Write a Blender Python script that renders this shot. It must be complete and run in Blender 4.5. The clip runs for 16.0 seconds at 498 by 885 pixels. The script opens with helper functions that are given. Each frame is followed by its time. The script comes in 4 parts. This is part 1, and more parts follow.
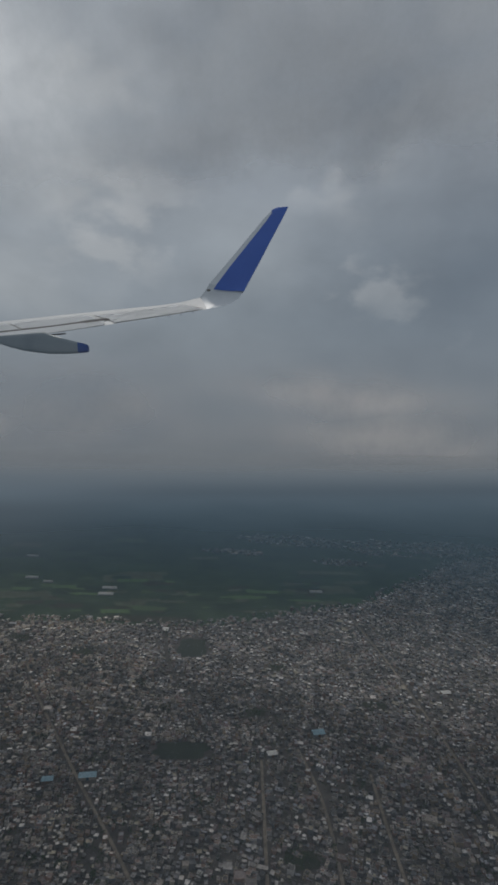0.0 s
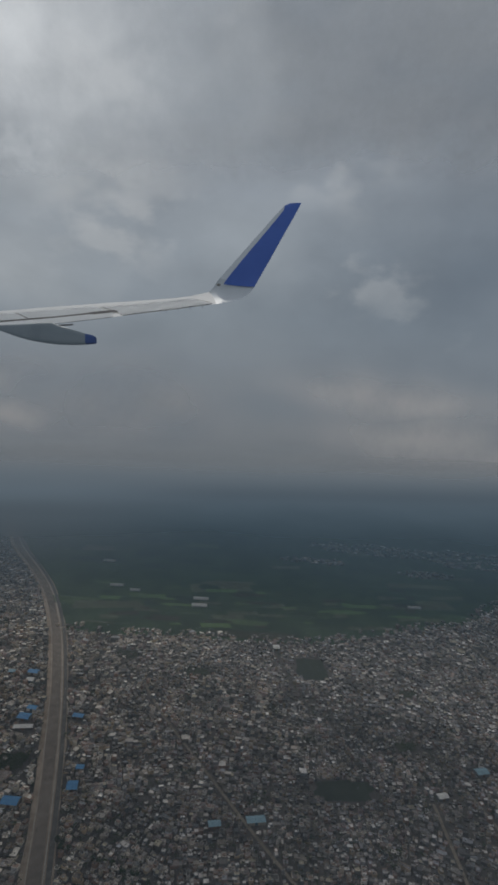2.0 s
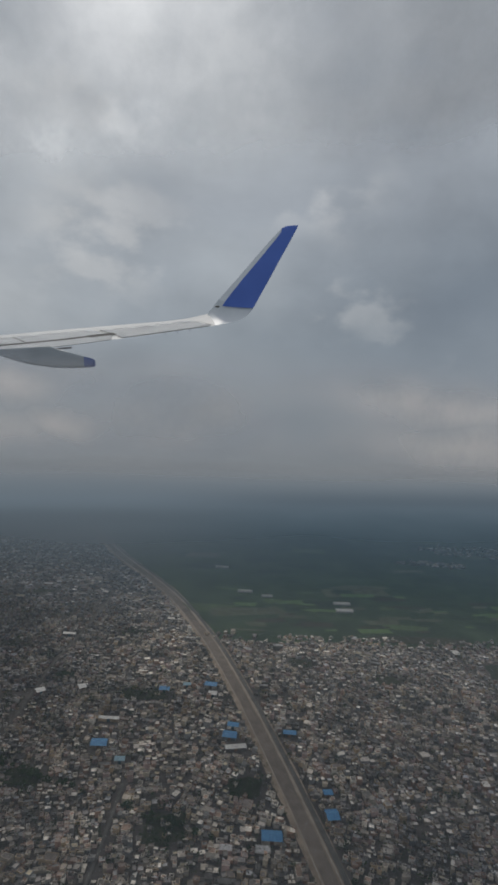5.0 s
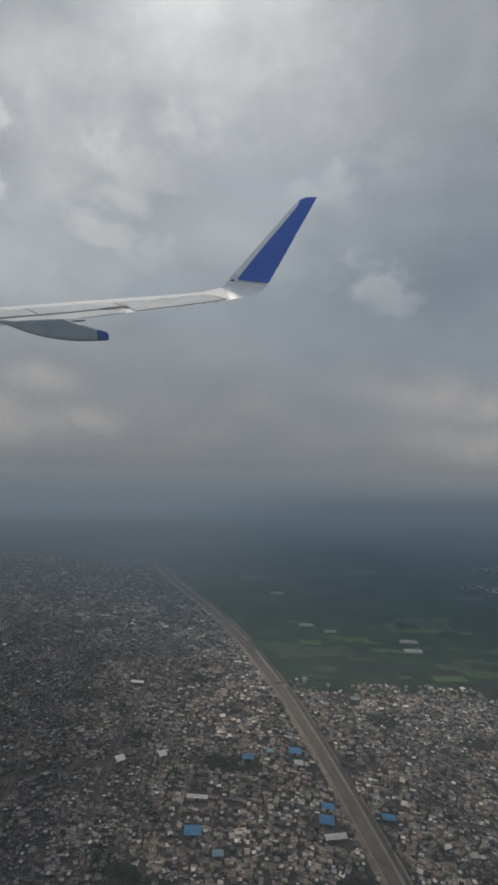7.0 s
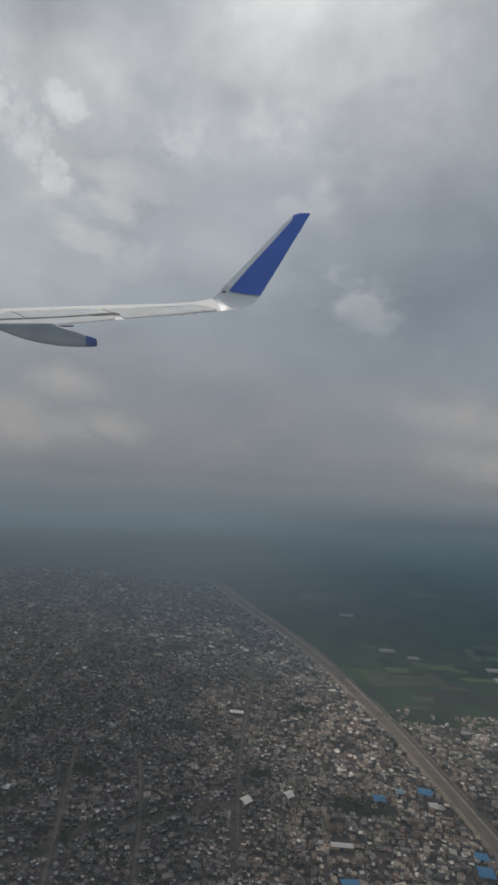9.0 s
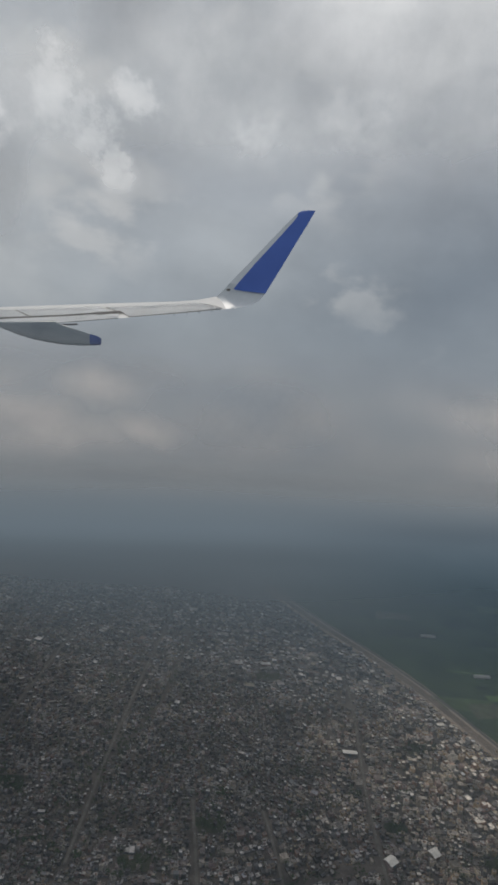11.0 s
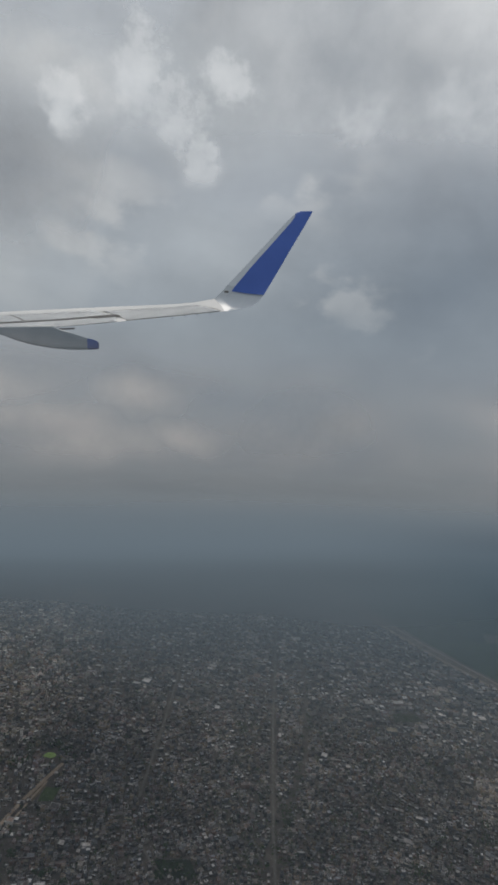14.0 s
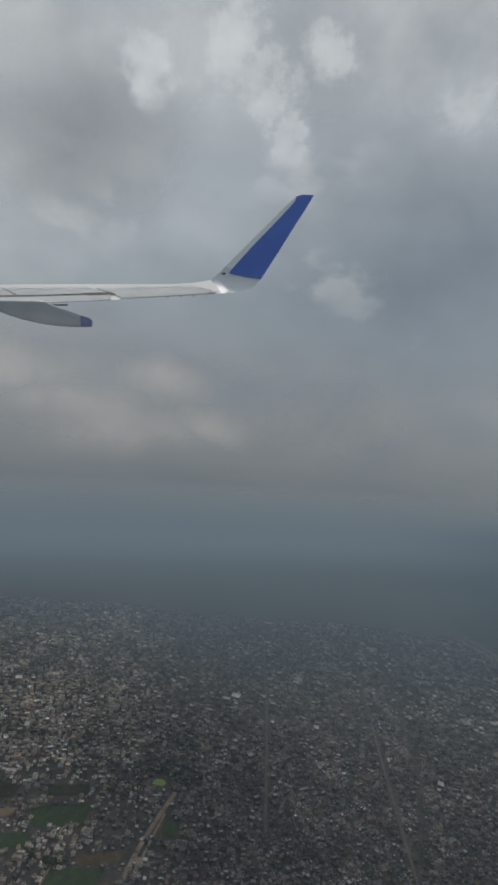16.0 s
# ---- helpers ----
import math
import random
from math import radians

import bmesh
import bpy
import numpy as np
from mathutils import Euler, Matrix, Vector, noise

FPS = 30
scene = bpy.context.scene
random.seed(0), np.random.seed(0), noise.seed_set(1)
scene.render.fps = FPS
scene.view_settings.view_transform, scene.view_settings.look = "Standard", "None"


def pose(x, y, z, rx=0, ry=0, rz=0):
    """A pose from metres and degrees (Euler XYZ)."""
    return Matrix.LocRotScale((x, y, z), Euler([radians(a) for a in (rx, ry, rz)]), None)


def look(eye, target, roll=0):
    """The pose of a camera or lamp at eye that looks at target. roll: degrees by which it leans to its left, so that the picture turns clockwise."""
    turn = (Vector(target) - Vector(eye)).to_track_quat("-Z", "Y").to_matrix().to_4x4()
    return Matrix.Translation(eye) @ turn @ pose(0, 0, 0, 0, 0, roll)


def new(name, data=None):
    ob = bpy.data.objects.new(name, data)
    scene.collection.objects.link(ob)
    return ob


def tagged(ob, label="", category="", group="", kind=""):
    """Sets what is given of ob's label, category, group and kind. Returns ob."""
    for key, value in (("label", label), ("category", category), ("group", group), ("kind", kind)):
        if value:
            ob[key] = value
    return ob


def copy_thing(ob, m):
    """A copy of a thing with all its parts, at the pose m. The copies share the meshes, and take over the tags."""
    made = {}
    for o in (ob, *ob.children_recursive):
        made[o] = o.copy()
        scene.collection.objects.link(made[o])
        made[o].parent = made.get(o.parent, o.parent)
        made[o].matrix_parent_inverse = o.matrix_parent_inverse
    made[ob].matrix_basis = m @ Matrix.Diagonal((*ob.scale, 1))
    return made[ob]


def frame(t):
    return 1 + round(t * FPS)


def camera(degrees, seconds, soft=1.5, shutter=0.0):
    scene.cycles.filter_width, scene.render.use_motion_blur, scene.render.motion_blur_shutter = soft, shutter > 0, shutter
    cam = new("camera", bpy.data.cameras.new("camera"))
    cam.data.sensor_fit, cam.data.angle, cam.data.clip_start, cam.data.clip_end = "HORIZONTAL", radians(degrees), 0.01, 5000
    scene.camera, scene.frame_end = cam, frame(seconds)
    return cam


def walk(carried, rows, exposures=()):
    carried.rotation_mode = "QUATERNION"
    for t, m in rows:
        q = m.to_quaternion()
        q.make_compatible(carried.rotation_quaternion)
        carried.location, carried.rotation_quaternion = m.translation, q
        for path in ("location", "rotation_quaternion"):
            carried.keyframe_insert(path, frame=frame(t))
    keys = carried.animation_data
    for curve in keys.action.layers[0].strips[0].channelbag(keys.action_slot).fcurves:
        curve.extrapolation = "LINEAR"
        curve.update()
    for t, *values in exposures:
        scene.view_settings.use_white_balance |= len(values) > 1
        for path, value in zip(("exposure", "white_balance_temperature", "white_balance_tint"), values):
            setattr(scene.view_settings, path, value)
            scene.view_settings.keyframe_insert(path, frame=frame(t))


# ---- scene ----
cam = camera(46.82, 16.0, soft=3.0)
# seconds, place in metres, turn in degrees
ROWS = [
    (0.0, 0.00, 0.00, 150.00, 81.11, -3.26, 0.93),
    (0.5, -16.53, 4.64, 148.66, 81.02, -3.55, 0.90),
    (1.0, -32.75, 8.71, 147.81, 81.04, -4.07, 1.05),
    (1.5, -48.53, 13.45, 147.94, 80.90, -4.46, 0.87),
    (2.0, -63.22, 18.68, 148.22, 80.70, -4.84, 0.86),
    (2.5, -77.48, 23.47, 146.79, 80.86, -4.95, 0.84),
    (3.0, -91.19, 28.27, 140.92, 81.38, -5.04, 0.87),
    (3.5, -105.14, 30.27, 131.08, 82.83, -4.93, 0.58),
    (4.0, -118.72, 32.69, 120.95, 84.40, -4.20, 0.10),
    (4.5, -131.44, 36.02, 116.77, 84.66, -3.77, -0.17),
    (5.0, -144.20, 43.35, 119.33, 83.15, -4.06, -0.37),
    (5.2, -148.80, 46.21, 121.30, 82.52, -4.44, -0.22),
    (7.3, -182.39, 65.45, 147.66, 79.99, -4.85, 0.65),
    (7.5, -187.74, 67.05, 148.92, 79.84, -5.00, 0.31),
    (8.0, -201.57, 69.66, 144.93, 80.70, -6.02, -0.00),
    (8.5, -215.20, 72.54, 140.78, 81.31, -6.55, -0.57),
    (9.0, -229.40, 76.48, 137.83, 81.66, -7.01, -1.22),
    (9.5, -242.61, 82.10, 137.65, 81.45, -7.22, -1.48),
    (10.0, -256.01, 88.41, 138.56, 81.03, -7.85, -1.67),
    (10.2, -260.31, 89.15, 136.81, 81.56, -8.14, -1.53),
    (12.3, -286.00, 113.13, 140.21, 80.98, -4.43, -1.00),
    (12.5, -290.27, 114.93, 140.51, 80.92, -4.63, -1.02),
    (13.0, -301.97, 117.73, 139.26, 81.16, -5.10, -1.41),
    (13.5, -313.56, 120.50, 136.77, 81.43, -5.56, -1.84),
    (14.0, -325.24, 123.60, 133.66, 81.72, -6.14, -2.26),
    (14.5, -337.23, 127.12, 132.11, 81.60, -6.76, -2.75),
    (15.0, -349.09, 131.53, 131.80, 81.14, -7.48, -3.08),
    (15.5, -359.98, 135.99, 132.36, 80.72, -7.95, -3.30),
    (16.0, -370.39, 141.73, 133.29, 80.23, -8.30, -3.43),
]
EXPOSURES = [(0.0, -0.31, 6300, 9), (2.0, -0.32, 6300, 9), (3.5, -0.16, 6400, 10), (5.0, 0.02, 6450, 10), (7.5, 0.10, 6550, 10), (9.0, 0.12, 6550, 10), (10.0, 0.10, 6600, 10), (12.5, 0.04, 6500, 10), (14.5, 0.08, 6500, 9), (16.0, 0.03, 6450, 8)]
walk(cam, [(t, pose(x, y, z, rx, ry, rz)) for t, x, y, z, rx, ry, rz in ROWS], EXPOSURES)


# ---- node helpers ----
def math_node(tree, op, a, b=0.0, clamp=False):
    n = tree.nodes.new("ShaderNodeMath")
    n.operation, n.use_clamp = op, clamp
    for i, v in enumerate((a, b)):
        if hasattr(v, "links"):
            tree.links.new(v, n.inputs[i])
        else:
            n.inputs[i].default_value = v
    return n.outputs[0]


def smooth(tree, v, lo, hi, to0=0.0, to1=1.0):
    n = tree.nodes.new("ShaderNodeMapRange")
    n.interpolation_type = "SMOOTHSTEP"
    tree.links.new(v, n.inputs[0])
    for i, x in enumerate((lo, hi, to0, to1)):
        n.inputs[1 + i].default_value = x
    return n.outputs[0]


def mix_color(tree, fac, a, b, blend="MIX"):
    n = tree.nodes.new("ShaderNodeMix")
    n.data_type, n.blend_type = "RGBA", blend
    for sock, v in ((n.inputs[0], fac), (n.inputs[6], a), (n.inputs[7], b)):
        if hasattr(v, "links"):
            tree.links.new(v, sock)
        else:
            sock.default_value = v if isinstance(v, float) else (*v, 1)
    return n.outputs[2]


def ramp(tree, v, stops, constant=False):
    n = tree.nodes.new("ShaderNodeValToRGB")
    n.color_ramp.interpolation = "CONSTANT" if constant else "LINEAR"
    e = n.color_ramp.elements
    while len(e) < len(stops):
        e.new(0.5)
    for el, (p, c) in zip(e, stops):
        el.position, el.color = p, (*c, 1)
    tree.links.new(v, n.inputs[0])
    return n.outputs[0]


def noise_node(tree, vec, scale, detail=3.0, rough=0.55, distort=0.0):
    n = tree.nodes.new("ShaderNodeTexNoise")
    n.inputs["Scale"].default_value, n.inputs["Detail"].default_value = scale, detail
    n.inputs["Roughness"].default_value, n.inputs["Distortion"].default_value = rough, distort
    tree.links.new(vec, n.inputs["Vector"])
    return n.outputs["Fac"]


# ---- sky ----
# an overcast evening sky: a gradient over elevation, with cloud masses given by azimuth and elevation in degrees
SUN_AZ, SUN_EL = -28.0, 52.0
world = bpy.data.worlds.new("overcast_sky")
scene.world = world
world.use_nodes = True
wt = world.node_tree
wt.nodes.clear()
coord = wt.nodes.new("ShaderNodeTexCoord").outputs["Generated"]
warp = wt.nodes.new("ShaderNodeTexNoise")
warp.inputs["Scale"].default_value, warp.inputs["Detail"].default_value = 5.0, 4.0
wt.links.new(coord, warp.inputs["Vector"])
sep = wt.nodes.new("ShaderNodeSeparateXYZ")
wt.links.new(coord, sep.inputs[0])
wsep = wt.nodes.new("ShaderNodeSeparateColor")
wt.links.new(warp.outputs["Color"], wsep.inputs[0])
DEG = 180 / math.pi
az = math_node(wt, "MULTIPLY", math_node(wt, "ARCTAN2", sep.outputs[0], sep.outputs[1]), DEG)
el = math_node(wt, "MULTIPLY", math_node(wt, "ARCSINE", sep.outputs[2]), DEG)
# the rim of the land leans a little
lean = math_node(wt, "ADD", el, math_node(wt, "MULTIPLY", az, -0.06))
az_w = math_node(wt, "ADD", az, math_node(wt, "MULTIPLY", math_node(wt, "SUBTRACT", wsep.outputs[0], 0.5), 14.0))
el_w = math_node(wt, "ADD", el, math_node(wt, "MULTIPLY", math_node(wt, "SUBTRACT", wsep.outputs[1], 0.5), 9.0))


def lin(r, g, b):
    return tuple(((c / 255 + 0.055) / 1.055) ** 2.4 if c > 10 else c / 3294 for c in (r, g, b))


SKY_STOPS = [(-24, lin(80, 93, 102)), (-19.5, lin(90, 103, 112)), (-16.5, lin(100, 110, 117)), (-13.5, lin(109, 116, 121)), (-10, lin(119, 125, 130)), (-3, lin(131, 139, 146)),
             (3, lin(143, 151, 159)), (9, lin(154, 161, 168)), (16, lin(151, 157, 164)), (26, lin(156, 162, 169)), (45, lin(172, 177, 184)), (80, lin(190, 194, 200))]
sky = ramp(wt, math_node(wt, "DIVIDE", math_node(wt, "ADD", lean, 24.0), 104.0), [((e + 24) / 104, c) for e, c in SKY_STOPS])
# cloud masses: azimuth, elevation, half width, half height, colour, weight
MASSES = [
    (20, 8, 19, 13, lin(108, 118, 129), 0.85),
    (9, 3, 14, 5, lin(124, 134, 144), 0.5),
    (-20, 17, 11, 12, lin(182, 187, 191), 0.75),
    (-4, 22, 14, 8, lin(176, 181, 185), 0.65),
    (-24, 6, 9, 5, lin(172, 176, 179), 0.7),
    (-3, 10, 9, 4, lin(160, 166, 171), 0.5),
    (2, -4, 9, 2.6, lin(118, 128, 137), 0.5),
    (16, 24, 10, 8, lin(140, 147, 155), 0.25),
    (-10, 1, 10, 2.2, lin(126, 135, 143), 0.4),
]
for a, e, w, h, col, weight in MASSES:
    dx = math_node(wt, "DIVIDE", math_node(wt, "SUBTRACT", az_w, a), w)
    dy = math_node(wt, "DIVIDE", math_node(wt, "SUBTRACT", el_w, e), h)
    r = math_node(wt, "SQRT", math_node(wt, "ADD", math_node(wt, "MULTIPLY", dx, dx), math_node(wt, "MULTIPLY", dy, dy)))
    sky = mix_color(wt, smooth(wt, r, 1.15, 0.0, 0.0, weight), sky, col)
# billows: bright heads where a finer cloud noise swells, gathered in a few loose groups
flat = wt.nodes.new("ShaderNodeVectorMath")
flat.operation = "MULTIPLY"
wt.links.new(coord, flat.inputs[0])
flat.inputs[1].default_value = (1.0, 1.0, 1.55)
billow = noise_node(wt, flat.outputs[0], 8.0, 7.0, 0.5)
heads = smooth(wt, billow, 0.48, 0.64)
for a, e, w, h, weight in [(-14, 12, 10, 7, 0.42), (9, 8, 9, 4.5, 0.26), (-17, 23, 9, 6, 0.5), (4, 18, 9, 6, 0.42), (15, 3.5, 5, 3, 0.3), (-6, 26, 9, 4, 0.4)]:
    dx = math_node(wt, "DIVIDE", math_node(wt, "SUBTRACT", az_w, a), w)
    dy = math_node(wt, "DIVIDE", math_node(wt, "SUBTRACT", el_w, e), h)
    r = math_node(wt, "SQRT", math_node(wt, "ADD", math_node(wt, "MULTIPLY", dx, dx), math_node(wt, "MULTIPLY", dy, dy)))
    sky = mix_color(wt, math_node(wt, "MULTIPLY", smooth(wt, r, 1.1, 0.2, 0.0, weight), heads), sky, lin(205, 205, 204))
# soft cloud relief over all, fading to nothing at the hazy rim
relief = noise_node(wt, flat.outputs[0], 3.6, 6.0, 0.55, 0.2)
amount = smooth(wt, lean, -12.0, 10.0, 0.0, 1.0)
gain = math_node(wt, "ADD", 1.0, math_node(wt, "MULTIPLY", math_node(wt, "MULTIPLY", math_node(wt, "SUBTRACT", relief, 0.5), 0.7), amount))
vec = wt.nodes.new("ShaderNodeVectorMath")
vec.operation = "SCALE"
wt.links.new(sky, vec.inputs[0])
wt.links.new(gain, vec.inputs["Scale"])
air = wt.nodes.new("ShaderNodeTexSky")
air.sky_type, air.sun_disc = "NISHITA", False
air.sun_elevation, air.sun_rotation = radians(SUN_EL), radians(SUN_AZ)
bg_cloud = wt.nodes.new("ShaderNodeBackground")
wt.links.new(vec.outputs[0], bg_cloud.inputs[0])
bg_cloud.inputs[1].default_value = 1.0
bg_air = wt.nodes.new("ShaderNodeBackground")
wt.links.new(air.outputs[0], bg_air.inputs[0])
bg_air.inputs[1].default_value = 0.05
both = wt.nodes.new("ShaderNodeMixShader")
both.inputs[0].default_value = 0.97
wt.links.new(bg_air.outputs[0], both.inputs[1])
wt.links.new(bg_cloud.outputs[0], both.inputs[2])
wt.links.new(both.outputs[0], wt.nodes.new("ShaderNodeOutputWorld").inputs[0])

sun = new("sun", bpy.data.lights.new("sun", "SUN"))
sun.data.energy, sun.data.angle, sun.data.color = 1.6, radians(9), (1.0, 0.92, 0.82)
sun.matrix_world = look((0, 0, 0), (-math.sin(radians(SUN_AZ)) * math.cos(radians(SUN_EL)), -math.cos(radians(SUN_AZ)) * math.cos(radians(SUN_EL)), -math.sin(radians(SUN_EL))))
tagged(sun, "weak sun behind thick cloud", "sun", kind="structure")


# ---- materials ----
def material(name, dark, light, scale=1.0, rough=0.85, metal=0.0, bump=0.0, random_from="", palette=(), spread=0.35, object_space=False, big=0.12, tint=False):
    """Two noises between dark and light; with a palette, the colour by object or island first."""
    m = bpy.data.materials.new(name)
    m.use_nodes = True
    t = m.node_tree
    b = t.nodes["Principled BSDF"]
    tc = t.nodes.new("ShaderNodeTexCoord")
    co = tc.outputs["Object"] if object_space else t.nodes.new("ShaderNodeNewGeometry").outputs["Position"]
    n1 = noise_node(t, co, scale, 5.0, 0.6)
    n2 = noise_node(t, co, scale * big, 3.0, 0.5)
    f = math_node(t, "ADD", math_node(t, "MULTIPLY", n1, 0.6), math_node(t, "MULTIPLY", n2, 0.4))
    f = smooth(t, f, 0.33, 0.67)
    col = mix_color(t, f, dark, light)
    if palette:
        if random_from == "island":
            rnd = t.nodes.new("ShaderNodeNewGeometry").outputs["Random Per Island"]
        else:
            rnd = t.nodes.new("ShaderNodeObjectInfo").outputs["Random"]
        pal = ramp(t, rnd, [(i / len(palette), c) for i, c in enumerate(palette)], True)
        shade = mix_color(t, f, (1 - spread,) * 3, (1.0, 1.0, 1.0))
        col = mix_color(t, 1.0, pal, shade, "MULTIPLY")
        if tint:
            # cloud shade in the west and sun along the highway, painted into the colour
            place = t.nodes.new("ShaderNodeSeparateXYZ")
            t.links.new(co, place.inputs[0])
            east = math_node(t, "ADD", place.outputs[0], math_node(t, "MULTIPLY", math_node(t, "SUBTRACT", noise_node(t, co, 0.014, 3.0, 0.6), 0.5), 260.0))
            sunlit = math_node(t, "MULTIPLY", math_node(t, "MULTIPLY", smooth(t, east, -245.0, -165.0), smooth(t, east, -20.0, -120.0)), smooth(t, place.outputs[1], 370.0, 285.0))
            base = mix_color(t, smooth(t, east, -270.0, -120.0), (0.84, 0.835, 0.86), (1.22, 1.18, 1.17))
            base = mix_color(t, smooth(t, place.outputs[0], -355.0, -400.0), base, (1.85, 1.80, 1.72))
            base = mix_color(t, sunlit, base, (1.82, 1.70, 1.53))
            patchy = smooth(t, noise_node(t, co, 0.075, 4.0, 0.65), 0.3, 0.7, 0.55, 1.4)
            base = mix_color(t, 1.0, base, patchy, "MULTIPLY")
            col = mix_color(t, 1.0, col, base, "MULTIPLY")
    t.links.new(col, b.inputs["Base Color"])
    b.inputs["Roughness"].default_value, b.inputs["Metallic"].default_value = rough, metal
    if rough >= 0.8:
        b.inputs["Specular IOR Level"].default_value = 0.12
    if bump:
        bn = t.nodes.new("ShaderNodeBump")
        bn.inputs["Strength"].default_value, bn.inputs["Distance"].default_value = bump, 0.2
        t.links.new(n1, bn.inputs["Height"])
        t.links.new(bn.outputs[0], b.inputs["Normal"])
    return m


WALLS = [(0.24, 0.22, 0.19), (0.16, 0.145, 0.13), (0.32, 0.29, 0.24), (0.12, 0.115, 0.11), (0.22, 0.15, 0.12), (0.19, 0.19, 0.195), (0.46, 0.44, 0.41), (0.10, 0.095, 0.095), (0.30, 0.24, 0.17), (0.15, 0.16, 0.17), (0.09, 0.085, 0.08), (0.26, 0.20, 0.19)]
ROOFS = [(0.22, 0.205, 0.19), (0.11, 0.105, 0.10), (0.46, 0.43, 0.39), (0.15, 0.135, 0.13), (0.27, 0.24, 0.21), (0.07, 0.068, 0.07), (0.53, 0.51, 0.475), (0.18, 0.15, 0.14), (0.13, 0.135, 0.14), (0.35, 0.33, 0.31), (0.24, 0.17, 0.135),
         (0.09, 0.085, 0.08), (0.16, 0.155, 0.16), (0.20, 0.19, 0.18), (0.12, 0.105, 0.10), (0.62, 0.60, 0.565), (0.30, 0.27, 0.20), (0.08, 0.08, 0.085), (0.26, 0.27, 0.29), (0.14, 0.12, 0.115)]
ROOFS = [tuple(0.03 + 0.78 * v for v in c) for c in ROOFS]
M_EARTH = material("trodden_earth", (0.037, 0.033, 0.031), (0.092, 0.080, 0.071), 0.25, 0.95, bump=0.3)
M_FIELD = material("fields", (0.015, 0.029, 0.015), (0.037, 0.062, 0.029), 0.06, 0.95, bump=0.2)
M_PLOT = material("field_plot", (0, 0, 0), (0, 0, 0), 0.3, 0.95, random_from="object", spread=0.5,
                  palette=[(0.04, 0.068, 0.03), (0.062, 0.098, 0.038), (0.032, 0.055, 0.026), (0.085, 0.10, 0.055), (0.05, 0.084, 0.036), (0.028, 0.048, 0.028), (0.075, 0.088, 0.05)])
M_GREEN = material("pond_weed", (0.10, 0.165, 0.03), (0.17, 0.26, 0.05), 0.4, 0.7)
M_BRIGHT = material("young_crop", (0.045, 0.085, 0.028), (0.085, 0.135, 0.045), 0.4, 0.95)
M_POND = material("pond_water", (0.013, 0.018, 0.013), (0.022, 0.030, 0.019), 0.2, 0.85)
M_GRASS = material("rough_grass", (0.020, 0.024, 0.014), (0.046, 0.046, 0.030), 0.35, 0.95, bump=0.3)
M_WET = material("wet_crop", (0.026, 0.040, 0.018), (0.052, 0.072, 0.032), 0.5, 0.95, bump=0.3)
M_SOIL = material("ploughed_soil", (0.070, 0.052, 0.034), (0.125, 0.095, 0.062), 0.6, 0.95, bump=0.3)
M_BARE = material("bare_ground", (0.09, 0.065, 0.04), (0.20, 0.15, 0.095), 0.3, 0.95, bump=0.2)
M_VERGE = material("dusty_verge", (0.15, 0.115, 0.085), (0.31, 0.245, 0.185), 0.22, 0.95, bump=0.2)
M_ASPHALT = material("worn_asphalt", (0.105, 0.086, 0.070), (0.175, 0.145, 0.118), 0.3, 0.9, bump=0.1)
M_LANE = material("dusty_lane", (0.065, 0.061, 0.055), (0.115, 0.106, 0.094), 0.5, 0.95)
M_STREET = material("sandy_street", (0.105, 0.088, 0.070), (0.20, 0.168, 0.132), 0.4, 0.95)
M_KERB = material("kerb_stone", (0.22, 0.19, 0.155), (0.36, 0.31, 0.255), 1.0, 0.9)
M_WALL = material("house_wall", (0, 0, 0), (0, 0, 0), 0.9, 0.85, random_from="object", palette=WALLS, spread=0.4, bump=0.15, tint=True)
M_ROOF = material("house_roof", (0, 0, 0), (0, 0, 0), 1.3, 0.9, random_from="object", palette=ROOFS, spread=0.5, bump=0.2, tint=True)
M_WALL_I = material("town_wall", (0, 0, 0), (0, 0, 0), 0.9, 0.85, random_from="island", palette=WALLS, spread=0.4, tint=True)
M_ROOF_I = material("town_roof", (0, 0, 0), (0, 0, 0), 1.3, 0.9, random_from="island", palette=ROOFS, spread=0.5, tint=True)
M_TANK = material("tank_plastic", (0.012, 0.012, 0.013), (0.03, 0.03, 0.032), 2.0, 0.5)
M_DOOR = material("painted_door", (0, 0, 0), (0, 0, 0), 2.0, 0.6, random_from="object", palette=[(0.10, 0.055, 0.03), (0.05, 0.10, 0.12), (0.16, 0.09, 0.05)], spread=0.3)
M_GLASS = material("window_glass", (0.012, 0.015, 0.018), (0.03, 0.035, 0.04), 1.0, 0.12)
M_BLUE = material("blue_sheet", (0.028, 0.13, 0.27), (0.05, 0.19, 0.35), 0.9, 0.6, bump=0.1)
M_TEAL = material("teal_sheet", (0.11, 0.19, 0.23), (0.17, 0.27, 0.31), 0.9, 0.6)
M_WHITE = material("white_sheet", (0.38, 0.36, 0.33), (0.56, 0.54, 0.50), 0.9, 0.6)
M_TRUNK = material("bark", (0.05, 0.035, 0.022), (0.11, 0.08, 0.055), 3.0, 0.95)
M_LEAF = material("leaves", (0.012, 0.025, 0.011), (0.040, 0.063, 0.022), 1.1, 0.8)
# sunlight evened out in the colours: skin dimmed, tip and panels lightened
M_SKIN = material("white_paint_dimmed", (0.36, 0.385, 0.405), (0.42, 0.445, 0.465), 0.004, 0.55)
M_TIP = material("white_paint_lightened", (0.62, 0.65, 0.68), (0.71, 0.74, 0.76), 0.004, 0.5)
M_PANEL = material("grey_wing_panel", (0.60, 0.64, 0.675), (0.69, 0.73, 0.765), 0.005, 0.55)
